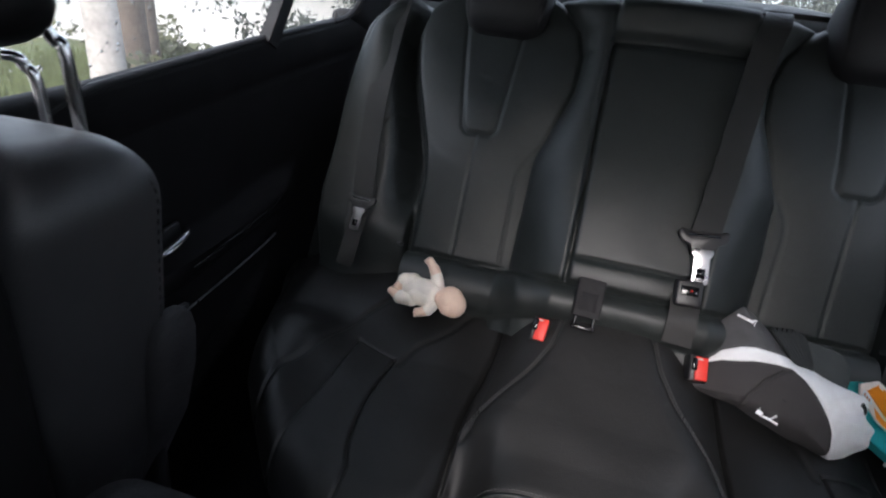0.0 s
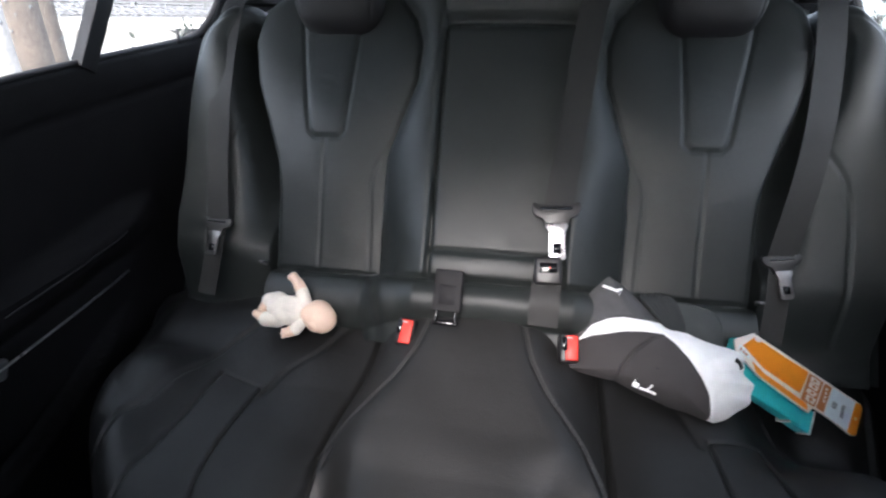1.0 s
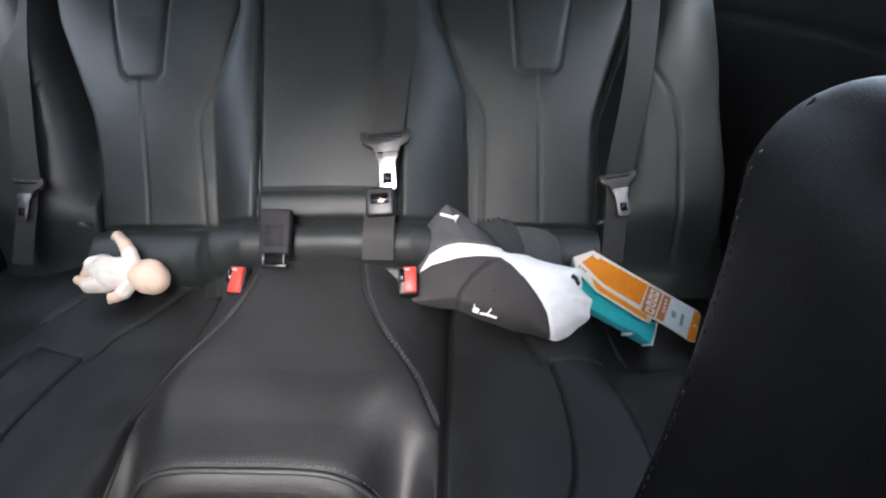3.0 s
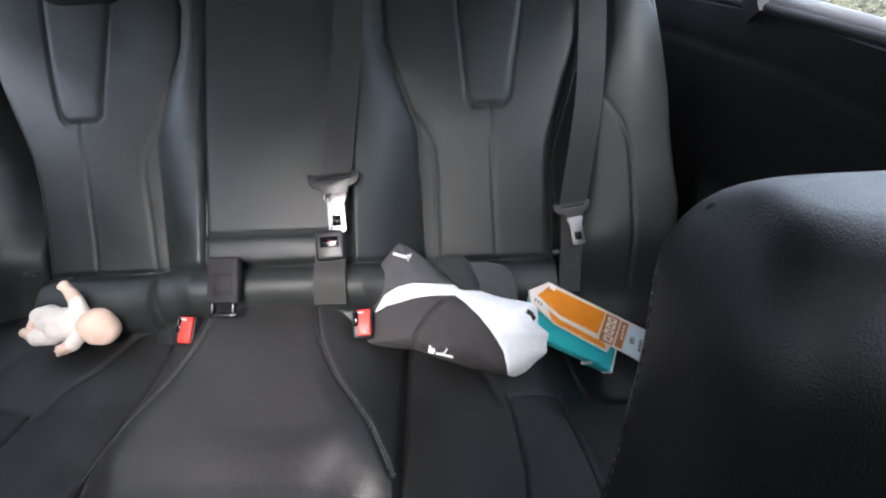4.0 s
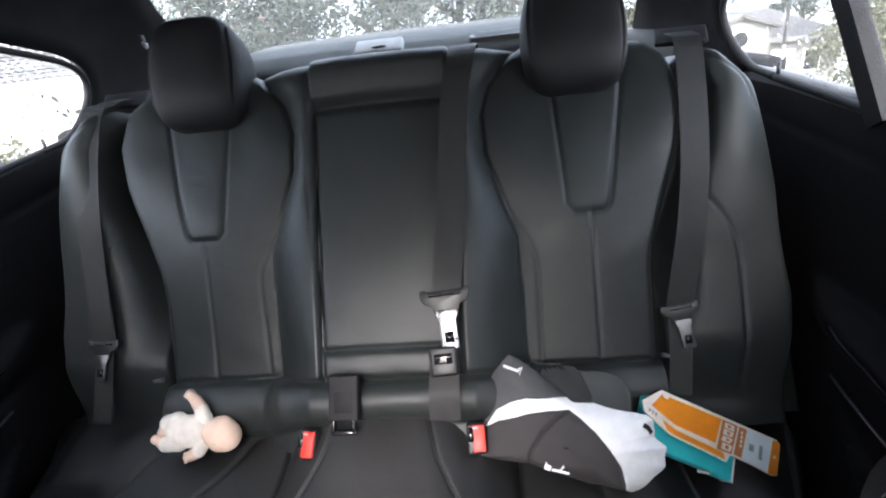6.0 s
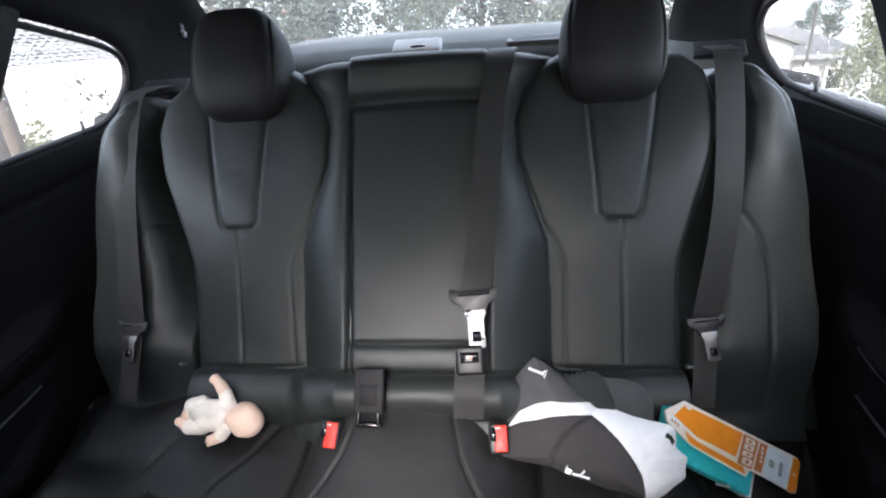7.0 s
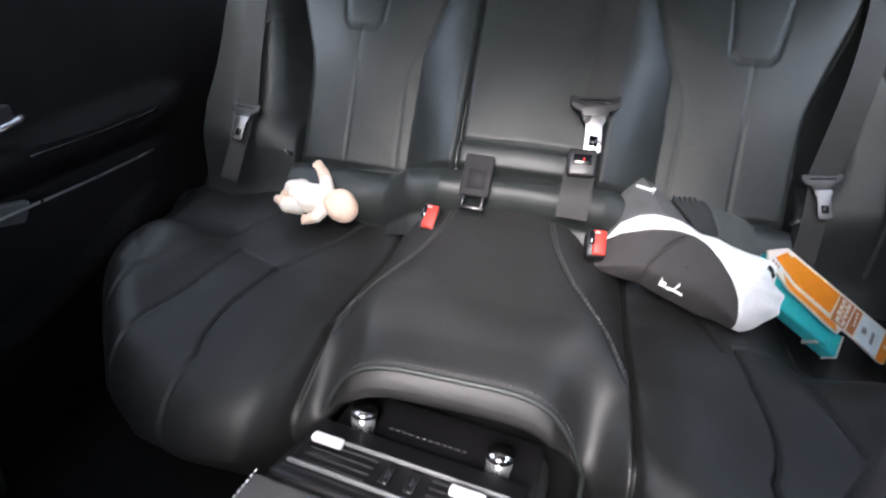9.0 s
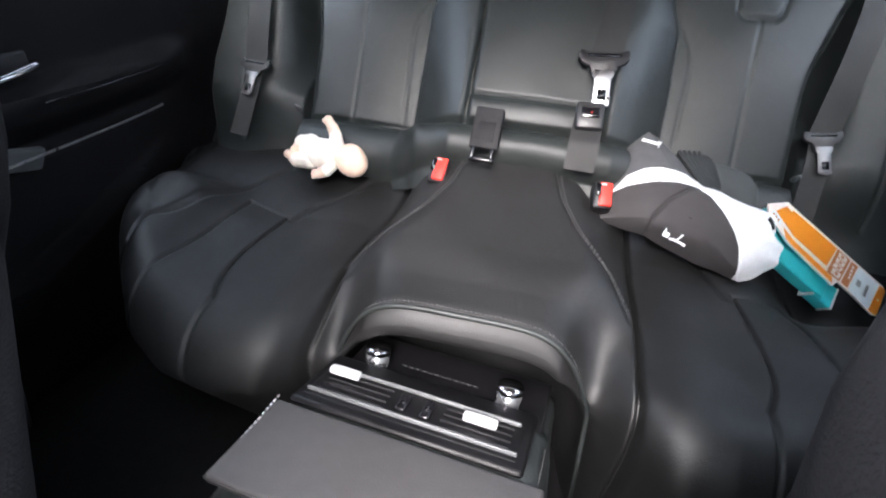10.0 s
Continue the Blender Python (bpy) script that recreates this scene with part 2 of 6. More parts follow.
def soft2(pts, n=20):
    return [(v.x, v.y) for v in smooth_line([(a, b, 0) for a, b in pts], n)]


def grid_regions(P, region, names, parent, mats, labels={}):
    """Cut a grid of points P[i, j] into one mesh for each value of region (one for each face)."""
    ni, nj = P.shape[:2]
    idx = np.arange(ni * nj).reshape(ni, nj)
    quads = np.stack([idx[:-1, :-1], idx[1:, :-1], idx[1:, 1:], idx[:-1, 1:]], -1).reshape(-1, 4)
    flat, reg = P.reshape(-1, 3), region.reshape(-1)
    made = []
    for k, name in enumerate(names):
        q = quads[reg == k]
        if not len(q):
            continue
        used, inv = np.unique(q, return_inverse=True)
        made.append(mesh_part(name, flat[used], inv.reshape(-1, 4), mats[k] if isinstance(mats, list) else mats, parent, labels.get(name, "")))
    return made


def stitches(name, pts, parent, pitch=0.0055, r=0.0007, mat=None):
    """A row of thread stitches along points."""
    line = smooth_line(pts, 200)
    bm = bmesh.new()
    run, last = 0.0, line[0]
    for a, b in zip(line[:-1], line[1:]):
        run += (b - a).length
        if run >= pitch:
            d = (b - a).normalized() * pitch * 0.32
            rod(bm, b - d, b + d, r, seg=5)
            run = 0.0
    return part(name, bm, mat or THREAD, parent)


# ---------- rear seat: backrest ----------
XC = 0.02
B0, BU, BN = np.array((0, 0.022, 0.544)), np.array((0, 0.5197, 0.8544)), np.array((0, -0.8544, 0.5197))


def back(x, s, n):
    """A point of the backrest: across, up along its slope, and proud of it."""
    return Vector((x, *(B0 + s * BU + n * BN)[1:]))


rear_seat = thing("rear_seat", "black leather rear bench seat with sculpted bucket backrests and stitched seams", "car seat", (0, -0.05, 0.05))

S_LOW = -0.165
INNER = [(0.54, 0.262), (0.516, 0.247), (0.43, 0.18), (0.38, 0.165), (0.31, 0.168), (0.24, 0.19), (0.20, 0.203), (0.17, 0.213), (-0.04, 0.217)]
OUTER = [(0.46, 0.489), (0.38, 0.506), (0.30, 0.49), (0.24, 0.468), (0.20, 0.455), (0.155, 0.441), (0.10, 0.436), (-0.04, 0.438)]
WING = [(0.47, 0.53), (0.455, 0.567), (0.437, 0.59), (0.395, 0.620), (0.22, 0.664), (0.045, 0.690), (-0.1, 0.676)]
TOP = [(0, 0.503), (0.17, 0.503), (0.20, 0.504), (0.23, 0.509), (0.26, 0.52), (0.36, 0.525), (0.44, 0.50), (0.49, 0.462), (0.51, 0.468), (0.55, 0.462), (0.60, 0.42), (0.645, 0.33), (0.69, 0.2)]
INSERT = [(0.285, 0.45), (0.405, 0.45), (0.395, 0.38), (0.366, 0.212), (0.355, 0.20), (0.308, 0.20), (0.297, 0.212), (0.288, 0.38)]

hx = np.arange(-0.692, 0.7301, 0.0024)
tau = np.linspace(0, 1, 260)
X, T = np.meshgrid(hx, tau, indexing="ij")
Hh = np.abs(X - XC)
smax = interp(Hh, TOP)
S = S_LOW + T * (smax - S_LOW)
inner, outer = interp(S, INNER), interp(S, OUTER)
wing_out = interp(S, WING)
panel_h = 0.111 + 0.017 * np.clip(S, 0, 0.5)
n_main = -0.045 - 0.066 * sstep(0.27, -0.12, S)
# centre panel, its lower strip and the padded roll above it
n_panel = 0.004 * (1 - (Hh / 0.115) ** 2) - 0.012 * np.exp(-((S - 0.407) / 0.010) ** 2) - 0.007 * np.exp(-((S + 0.001) / 0.0032) ** 2)
n_panel = n_panel + np.where(S > 0.407, 0.022 * np.sin(np.clip((S - 0.407) / 0.075, 0, 1) * math.pi / 2), 0)
n_panel = n_panel + np.where((S < 0) & (S > -0.05), 0.004 * np.sin(np.clip(-S / 0.046, 0, 1) * math.pi), 0)
# inner bolster between the centre panel and the bucket
tb = np.clip((Hh - panel_h) / np.maximum(inner - panel_h, 0.01), 0, 1)
n_bol = (1 - tb) * 0.006 + tb * (n_main + 0.006) + 0.017 * np.sin(tb * math.pi) ** 0.8
# bucket
tm = np.clip((Hh - inner) / (outer - inner), 0, 1)
n_buck = n_main + 0.010 * (1 - (2 * tm - 1) ** 2) + 0.016 * sstep(0.6, 0.95, tm) * sstep(0.18, 0.35, S) + 0.012 * sstep(0.35, 0.02, tm) * sstep(0.2, 0.34, S)
n_buck = n_buck - 0.05 * sstep(0.93, 1.0, tm) ** 2
# outer wing
wi = outer + 0.009
tw = np.clip((Hh - wi) / np.maximum(wing_out - wi, 0.01), 0, 1)
n_wing = -0.060 - 0.055 * sstep(0.40, -0.02, S) + (0.028 + 0.026 * sstep(0.1, 0.4, S)) * np.sin(np.clip(tw, 0, 1) * math.pi) ** 0.75 - 0.16 * sstep(0.80, 1.0, tw) ** 1.5
n_wing = n_wing - 0.05 * sstep(0.0, -0.13, S) - 0.055 * sstep(0.30, 0.02, tw) * sstep(-0.02, 0.12, S) * sstep(0.44, 0.36, S)
Nn = np.where(Hh < panel_h, n_panel, np.where(Hh < inner, n_bol, np.where(Hh < outer, n_buck, np.where(Hh < wi, n_main - 0.048, n_wing))))
Nn = np.where(Hh > wing_out, -0.24, Nn)


def crease(pts, width, depth, gate=None):
    d = np.minimum(near_line(X - XC, S, pts), near_line(XC - X, S, pts))
    g = -depth * np.exp(-(d / width) ** 2)
    return g if gate is None else g * gate


seat_zone = (Hh < outer + 0.004)
edge_panel = [(0.111 + 0.017 * max(0, s), s) for s in np.linspace(-0.05, 0.5, 12)]
Nn = Nn + crease(edge_panel, 0.0042, 0.014, 1 - 0.75 * sstep(0.39, 0.42, S))
Nn = Nn + crease([(h, s) for s, h in INNER], 0.0032, 0.006, seat_zone * (0.35 + 0.65 * sstep(0.10, 0.24, S)))
Nn = Nn + crease(INSERT[1:] + INSERT[:1] + INSERT[1:2], 0.0024, 0.0048, seat_zone)
Nn = Nn + crease([(0.334, 0.20), (0.338, -0.045)], 0.0020, 0.0034)
Nn = Nn + crease(soft2([(0.205, 0.20), (0.228, 0.165), (0.241, 0.127), (0.241, 0.05), (0.240, -0.04)]), 0.0026, 0.0026)
Nn = Nn + crease(soft2([(0.455, 0.20), (0.432, 0.15), (0.424, 0.10), (0.424, -0.04)]), 0.003, 0.004)
Nn = Nn + crease(soft2([(0.515, 0.437), (0.545, 0.425), (0.582, 0.391), (0.600, 0.345)]), 0.0028, 0.0038)
Nn = Nn + crease(soft2([(0.50, 0.225), (0.52, 0.214), (0.557, 0.156), (0.570, 0.075), (0.566, -0.10)]), 0.0028, 0.0038)
ins_mask = inside(Hh, S, INSERT)
Nn = Nn + np.where(ins_mask, 0.0022 * np.clip(near_line(Hh, S, INSERT + INSERT[:1]) / 0.010, 0, 1) ** 0.7, 0)
# embossed ribs on the inserts
for k, s0 in enumerate((0.318, 0.296)):
    Nn = Nn + np.where(ins_mask, 0.0005 * np.exp(-((S - s0) / 0.004) ** 2) * sstep(0.016, 0.008, np.abs(Hh - 0.338)), 0)
# the soft roll under the backrest
bite = -0.048
roll = S < bite
Nn = np.where(roll & (Hh < outer), np.where(Hh < 0.16, 0.0, n_main), Nn)
base_roll = interp(Hh, [(0, 0.0), (0.13, -0.002), (0.19, -0.03), (0.24, -0.085), (0.5, -0.10)])
tr_ = np.clip((bite - S) / interp(Hh, [(0, 0.075), (0.15, 0.085), (0.24, 0.115), (0.5, 0.115)]), 0, 1)
Nn = np.where(roll & (Hh < outer), base_roll - 0.018 + 0.034 * np.sin(np.clip(tr_ * 1.15 + 0.02, 0, 1) * math.pi) ** 0.6, Nn)
Nn = Nn - 0.010 * np.exp(-((S - bite) / 0.0036) ** 2) * (Hh < outer)
# gathers in the leather of the roll
Nn = Nn + np.where(roll & (Hh < outer), 0.0055 * np.sin((X + 0.3 * S) * 95 + 1.2 * np.sin(X * 23)) * np.exp(-((Hh - 0.20) / 0.045) ** 2), 0)
# rounding over at the top
ut = np.clip((S - (smax - 0.045)) / 0.045, 0, 1)
Nn = Nn - 0.062 * (1 - np.sqrt(np.clip(1 - ut ** 2, 0, 1)))
# leather softens every fold
for _ in range(2):
    Nn[:, 1:-1] = (Nn[:, :-2] + 2 * Nn[:, 1:-1] + Nn[:, 2:]) / 4
Nn[1:-1] = (Nn[:-2] + 2 * Nn[1:-1] + Nn[2:]) / 4
# slow unevenness of stuffed leather
Nn = Nn + 0.0012 * np.sin(X * 19 + 2.0) * np.sin(S * 17 + X * 9) + 0.0004 * np.sin(X * 47 + 3 * np.sin(S * 21))
PB = B0 + S[..., None] * BU + Nn[..., None] * BN
PB[..., 0] = X
# skirt that closes the top to the rear
skirt = PB[:, -1:, :] + np.array((0, 0.10, -0.012))
PB = np.concatenate([PB, skirt], 1)
fc = lambda a: 0.25 * (a[:-1, :-1] + a[1:, :-1] + a[1:, 1:] + a[:-1, 1:])
hf, sf, xf = fc(Hh), fc(S), fc(X)
inf, outf, panf = fc(inner), fc(outer), fc(panel_h)
reg = np.full(hf.shape, 0)
right = xf > XC
reg = np.where(hf < panf, 0, reg)
reg = np.where((hf < panf) & (sf > 0.407), 1, reg)
reg = np.where((hf < panf) & (sf < 0), 2, reg)
reg = np.where((hf >= panf) & (hf < inf), np.where(right, 4, 3), reg)
mid = (hf >= inf) & (hf < outf)
reg = np.where(mid, np.where(right, 6, 5), reg)
reg = np.where(mid & inside(hf, sf, INSERT), np.where(right, 8, 7), reg)
reg = np.where(hf >= outf, np.where(right, 10, 9), reg)
reg = np.where((sf < bite) & (hf < outf), 11, reg)
reg = np.concatenate([reg, reg[:, -1:]], 1)
grid_regions(PB, reg, ["centre_panel", "top_roll", "lower_strip", "inner_bolster", "inner_bolster", "backrest", "backrest", "back_insert", "back_insert",
                       "side_bolster", "side_bolster", "lower_roll"], rear_seat, LEATHER,
             {"back_insert": "raised trapezoid leather insert", "lower_roll": "gathered leather roll", "centre_panel": "plain folding leather panel"})


def headrest(side):
    """A padded headrest that grows out of the backrest, with a seam round its face."""
    x0 = XC + side * 0.328
    w, hgt, dep = 0.084, 0.096, 0.062
    us, vs = np.linspace(0, 2 * math.pi, 97)[:-1], np.linspace(-math.pi / 2, math.pi / 2, 61)
    verts, faces = [], []
    bend = lambda a, e: math.copysign(abs(a) ** e, a)
    for v in vs:
        for u in us:
            ex, ey, ez = bend(math.cos(u), 0.46) * bend(math.cos(v), 0.44), bend(math.sin(u), 0.62) * bend(math.cos(v), 0.48), bend(math.sin(v), 0.52 if v > 0 else 0.44)
            wide = w * (1.03 - 0.03 * ez - 0.17 * ez * ez)
            # seams that frame the face on its two sides
            seam = (math.exp(-((abs(ex) - 0.84) / 0.024) ** 2) * 0.006) if ey > 0.1 else 0.0
            low = max(0.0, -ez) ** 3
            verts.append(back(x0 + ex * wide, 0.494 + ez * hgt, -0.028 + ey * (dep - seam) * (1 - 0.28 * low) + 0.014 * ez))
    nu = len(us)
    for i in range(len(vs) - 1):
        for k in range(nu):
            faces.append((i * nu + k, i * nu + (k + 1) % nu, (i + 1) * nu + (k + 1) % nu, (i + 1) * nu + k))
    return mesh_part("headrest", verts, faces, LEATHER_BACK, rear_seat, "smooth padded black leather headrest")


headrest(-1)
headrest(1)


# ---------- rear seat: cushions ----------
cx = np.arange(-0.69, 0.6901, 0.0022)
# a row parameter: positive runs along the top, negative down the front
vrow = np.concatenate([np.linspace(-0.34, -0.0, 80)[:-1], np.linspace(0, 0.56, 190)])
X, V = np.meshgrid(cx, vrow, indexing="ij")
Hc = np.abs(X)
ARCH_X = -0.012
ha = np.abs(X - ARCH_X)
SEAM = 0.205


def front_line(h):
    return interp(h, [(0, -0.335), (0.15, -0.340), (0.175, -0.355), (0.205, -0.385), (0.225, -0.408), (0.25, -0.422), (0.30, -0.43), (0.38, -0.415), (0.46, -0.37), (0.53, -0.295), (0.58, -0.235), (0.62, -0.165), (0.65, -0.085), (0.67, -0.01), (0.70, 0.07)])


arch = ha < 0.168
R = np.where(arch, 0.022, 0.022 + 0.033 * sstep(0.150, 0.190, Hc) + 0.025 * sstep(0.205, 0.25, Hc))
YF = front_line(Hc)
Y = np.where(V >= 0, YF + R + V, YF + R)
Y = np.minimum(Y, 0.13)


def top_outer(h, y):
    z = interp(y, [(0.13, 0.382), (0.06, 0.366), (0.0, 0.346), (-0.1, 0.322), (-0.2, 0.312), (-0.30, 0.308), (-0.36, 0.303), (-0.45, 0.290)])
    rear = sstep(-0.16, -0.02, y)
    z = z + (1 - rear) * (0.028 * sstep(0.44, 0.53, h) - 0.05 * sstep(0.55, 0.64, h)) - rear * 0.060 * sstep(0.38, 0.56, h) + 0.042 * sstep(-0.06, 0.12, y) * sstep(0.36, 0.54, h)
    z = z + 0.006 * np.exp(-((h - 0.26) / 0.04) ** 2) - rear * 0.040 * sstep(0.60, 0.69, h)
    return z


def half_stitch(y):
    return interp(y, [(0.1, 0.07), (-0.03, 0.076), (-0.08, 0.088), (-0.13, 0.115), (-0.19, 0.168), (-0.235, 0.196), (-0.4, 0.20)])


def top_centre(h, y):
    zc = interp(y, [(0.13, 0.455), (-0.02, 0.452), (-0.06, 0.436), (-0.12, 0.409), (-0.20, 0.377), (-0.27, 0.354), (-0.33, 0.342)])
    hs = half_stitch(y)
    t = np.clip((h - 0.7 * hs) / np.maximum(SEAM - 0.7 * hs, 0.01), 0, 1) ** 1.7
    return zc * (1 - t) + (top_outer(np.full_like(h, SEAM), y) + 0.004) * t


Zt = np.where(Hc < SEAM, top_centre(Hc, Y), top_outer(Hc, Y))
Zt = Zt + np.where(X < 0, 0.050 * sstep(0.36, 0.58, Hc) * (sstep(-0.24, -0.06, Y) - 0.9 * sstep(-0.03, 0.10, Y)) + 0.010 * sstep(0.38, 0.54, Hc), 0)


# the seat sinks under the package
Zt = Zt - np.where(X > 0, 0.046 * sstep(0.36, 0.53, Hc) * sstep(-0.20, -0.03, Y), 0)


def cdent(pts, width, depth, mirror=True):
    d = near_line(X, Y, pts)
    if mirror:
        d = np.minimum(d, near_line(-X, Y, pts))
    return -depth * np.exp(-(d / width) ** 2)


Dz = np.zeros(X.shape)
Dz = Dz + cdent([(SEAM, 0.13), (SEAM, -0.5)], 0.0042, 0.014)
stitch_line = [(float(half_stitch(y)), y) for y in np.linspace(0.02, -0.24, 16)]
Dz = Dz + cdent(stitch_line, 0.004, 0.004)
Dz = Dz + cdent(soft2([(0.357, -0.105), (0.364, -0.17), (0.367, -0.23), (0.358, -0.30), (0.336, -0.353), (0.312, -0.40), (0.296, -0.46)]), 0.0024, 0.0058)
Dz = Dz + cdent(soft2([(0.435, -0.090), (0.442, -0.16), (0.452, -0.24), (0.456, -0.32), (0.445, -0.40)]), 0.0024, 0.0046)
Dz = Dz + cdent([(0.357, -0.105), (0.435, -0.090)], 0.0020, 0.0028)
# soft folds that run back to the backrest
Dz = Dz + cdent(soft2([(0.585, -0.16), (0.53, -0.10), (0.48, -0.02), (0.45, 0.08)]), 0.0035, 0.005, False)
Dz = Dz + cdent(soft2([(-0.530, -0.238), (-0.498, -0.182), (-0.471, -0.075), (-0.449, -0.02), (-0.418, 0.03)]), 0.0045, 0.006, False)
Dz = Dz + cdent(soft2([(0.345, -0.115), (0.326, -0.066), (0.284, -0.02), (0.252, 0.036)]), 0.006, 0.0032)
Zt = Zt + 0.0016 * np.sin(X * 23 + Y * 14) * np.sin(Y * 27 + 1.0)
# front: rounded lip, then down; inside the arch it folds back into the console niche
zlip = Zt[:, V[0] >= 0][:, :1]
ang = np.clip(-V / (R * math.pi / 2), 0, 1) * math.pi / 2
down = np.clip(-V - R * math.pi / 2, 0, None)
Yd = YF + R - R * np.sin(ang) + down * (0.30 + 0.45 * sstep(-0.10, -0.26, X))
Zd = zlip - R + R * np.cos(ang) - down * 0.95
drop = 0.105 * np.clip(ha / 0.168, 0, 1) ** 5
drop_side = 0.105 * sstep(0.212, 0.168, ha)
vi = np.clip(-V / 0.13, 0, 1)
Ya = YF + R - 0.020 * np.sin(np.clip(vi * 3.2, 0, 1) * math.pi / 2) - 0.006 * np.sin(np.clip(vi * 2.4, 0, 1) * math.pi) + 0.16 * sstep(0.38, 1.0, vi)
Za = zlip - 0.008 * np.clip(vi * 4, 0, 1) - 0.034 * sstep(0.0, 0.45, vi) - 0.010 * vi - np.clip(-V - 0.13, 0, None) * 1.2
Yd, Zd = np.where(arch, Ya, Yd), np.where(arch, Za, Zd)
Zt = Zt - np.where(arch, drop, np.where(Hc < SEAM, drop_side, 0)) * sstep(-0.22, -0.32, Y)
Zd = Zd - np.where(arch, drop, np.where(Hc < SEAM, drop_side, 0))
PC = np.stack([X, np.where(V >= 0, Y, Yd), np.where(V >= 0, Zt, Zd)], -1)
for _ in range(3):
    PC[1:-1, :, 1:] = (PC[:-2, :, 1:] + 2 * PC[1:-1, :, 1:] + PC[2:, :, 1:]) / 4
PC[:, 1:-1, 1:] = (PC[:, :-2, 1:] + 2 * PC[:, 1:-1, 1:] + PC[:, 2:, 1:]) / 4
# padding rounds the legs beside the niche
leg = (sstep(0.120, 0.165, ha) * sstep(0.245, 0.200, Hc) * sstep(0.14, 0.04, V) * sstep(-0.30, -0.22, V))[1:-1, 1:-1, None]
for _ in range(140):
    soft_ = (PC[:-2, 1:-1] + PC[2:, 1:-1] + PC[1:-1, :-2] + PC[1:-1, 2:]) / 4
    PC[1:-1, 1:-1, 1:] += leg * (soft_ - PC[1:-1, 1:-1])[..., 1:]
# the stitched seams pull the leather in
facing = np.where(V >= 0, 0.0, np.sin(ang))
Dz = np.where(arch & (V < 0), 0.0, Dz)
PC[..., 2] += Dz * (1 - facing)
PC[..., 1] -= Dz * facing
# one side seam runs inwards towards the backrest
PC[..., 0] += 0.024 * np.exp(-((X + 0.205) / 0.045) ** 2) * sstep(-0.22, 0.0, Y)
xf, yf, hf = fc(X), fc(Y), fc(Hc)
vf = fc(V)
reg = np.where(hf < SEAM, 0, np.where(xf > 0, 2, 1))
panel_poly = soft2([(0.357, -0.105), (0.364, -0.17), (0.367, -0.23), (0.358, -0.30), (0.336, -0.353), (0.312, -0.40), (0.296, -0.46)]) + soft2([(0.440, -0.46), (0.456, -0.32), (0.452, -0.24), (0.442, -0.16), (0.435, -0.090)])
reg = np.where(inside(hf, yf, panel_poly) & (vf > 0), np.where(xf > 0, 4, 3), reg)
reg = np.where((hf > 0.50) , np.where(xf > 0, 6, 5), reg)
reg = np.where((hf < SEAM) & (hf > fc(half_stitch(Y))) & (vf > 0), np.where(xf > 0, 8, 7), reg)
reg = np.where((hf < 0.168) & (vf < -0.03), 9, reg)
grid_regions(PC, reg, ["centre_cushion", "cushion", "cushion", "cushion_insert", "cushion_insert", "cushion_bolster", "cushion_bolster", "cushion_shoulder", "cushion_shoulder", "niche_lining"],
             rear_seat, SHADED_CUSHION, {"cushion_insert": "perforated leather cushion insert"})


def cushion_z(x, y):
    h = np.array([abs(x)])
    yy = np.array([y])
    return float(top_centre(h, yy)[0] if abs(x) < SEAM else top_outer(h, yy)[0])


for side in (-1, 1):
    for off in (-0.0035, 0.0035):
        stitches("stitching", [(side * (h + off), y + abs(off) * 0.4, cushion_z(side * (h + off), y) + 0.0008) for h, y in stitch_line[1:]], rear_seat)
rim = []
for k in np.linspace(-1, 1, 60):
    x = ARCH_X + 0.168 * k
    rim.append((x, -0.330, float(top_centre(np.array([abs(x)]), np.array([-0.315]))[0]) - 0.005 - 0.105 * abs(k) ** 5))
rim = [(rim[0][0] - 0.004, rim[0][1] - 0.02, rim[0][2] - 0.13)] + rim + [(rim[-1][0] + 0.004, rim[-1][1] - 0.02, rim[-1][2] - 0.13)]
mesh_part("piping", *tube(smooth_line(rim, 120), 0.0035), LEATHER, rear_seat)
stitches("stitching", [(x, y + 0.008, z + 0.004) for x, y, z in rim[4:-4]], rear_seat)

# ---------- ground under the car's cabin ----------
bm = bmesh.new()
box(bm, (1.5, 3.0, 0.04), pose(0, -0.45, -0.0))
floor = tagged(part("floor", bm, CARPET), "black carpeted car floor", "floor", kind="structure")


# ---------- belts and buckles ----------
def strap(name, pts, width, parent, mat=WEBBING, thick=0.0016, sides=(1, 0, 0), label=""):
    return mesh_part(name, *ribbon(smooth_line(pts, 30), sides, width, thick), mat, parent, label, smooth=False)


def slab(shape, scale, n0, n1, m, bevel=0.0):
    """A flat plate cut to an outline."""
    bm = bmesh.new()
    f = bm.faces.new([bm.verts.new(m @ Vector((u * scale, v * scale, n0))) for u, v in shape])
    ext = bmesh.ops.extrude_face_region(bm, geom=[f])
    top = [v for v in ext["geom"] if isinstance(v, bmesh.types.BMVert)]
    bmesh.ops.translate(bm, vec=m.to_3x3() @ Vector((0, 0, n1 - n0)), verts=top)
    bmesh.ops.recalc_face_normals(bm, faces=bm.faces)
    if bevel:
        bmesh.ops.bevel(bm, geom=[e for e in bm.edges if e.verts[0] in top and e.verts[1] in top], offset=bevel, segments=2, profile=0.5, affect="EDGES")
    return bm


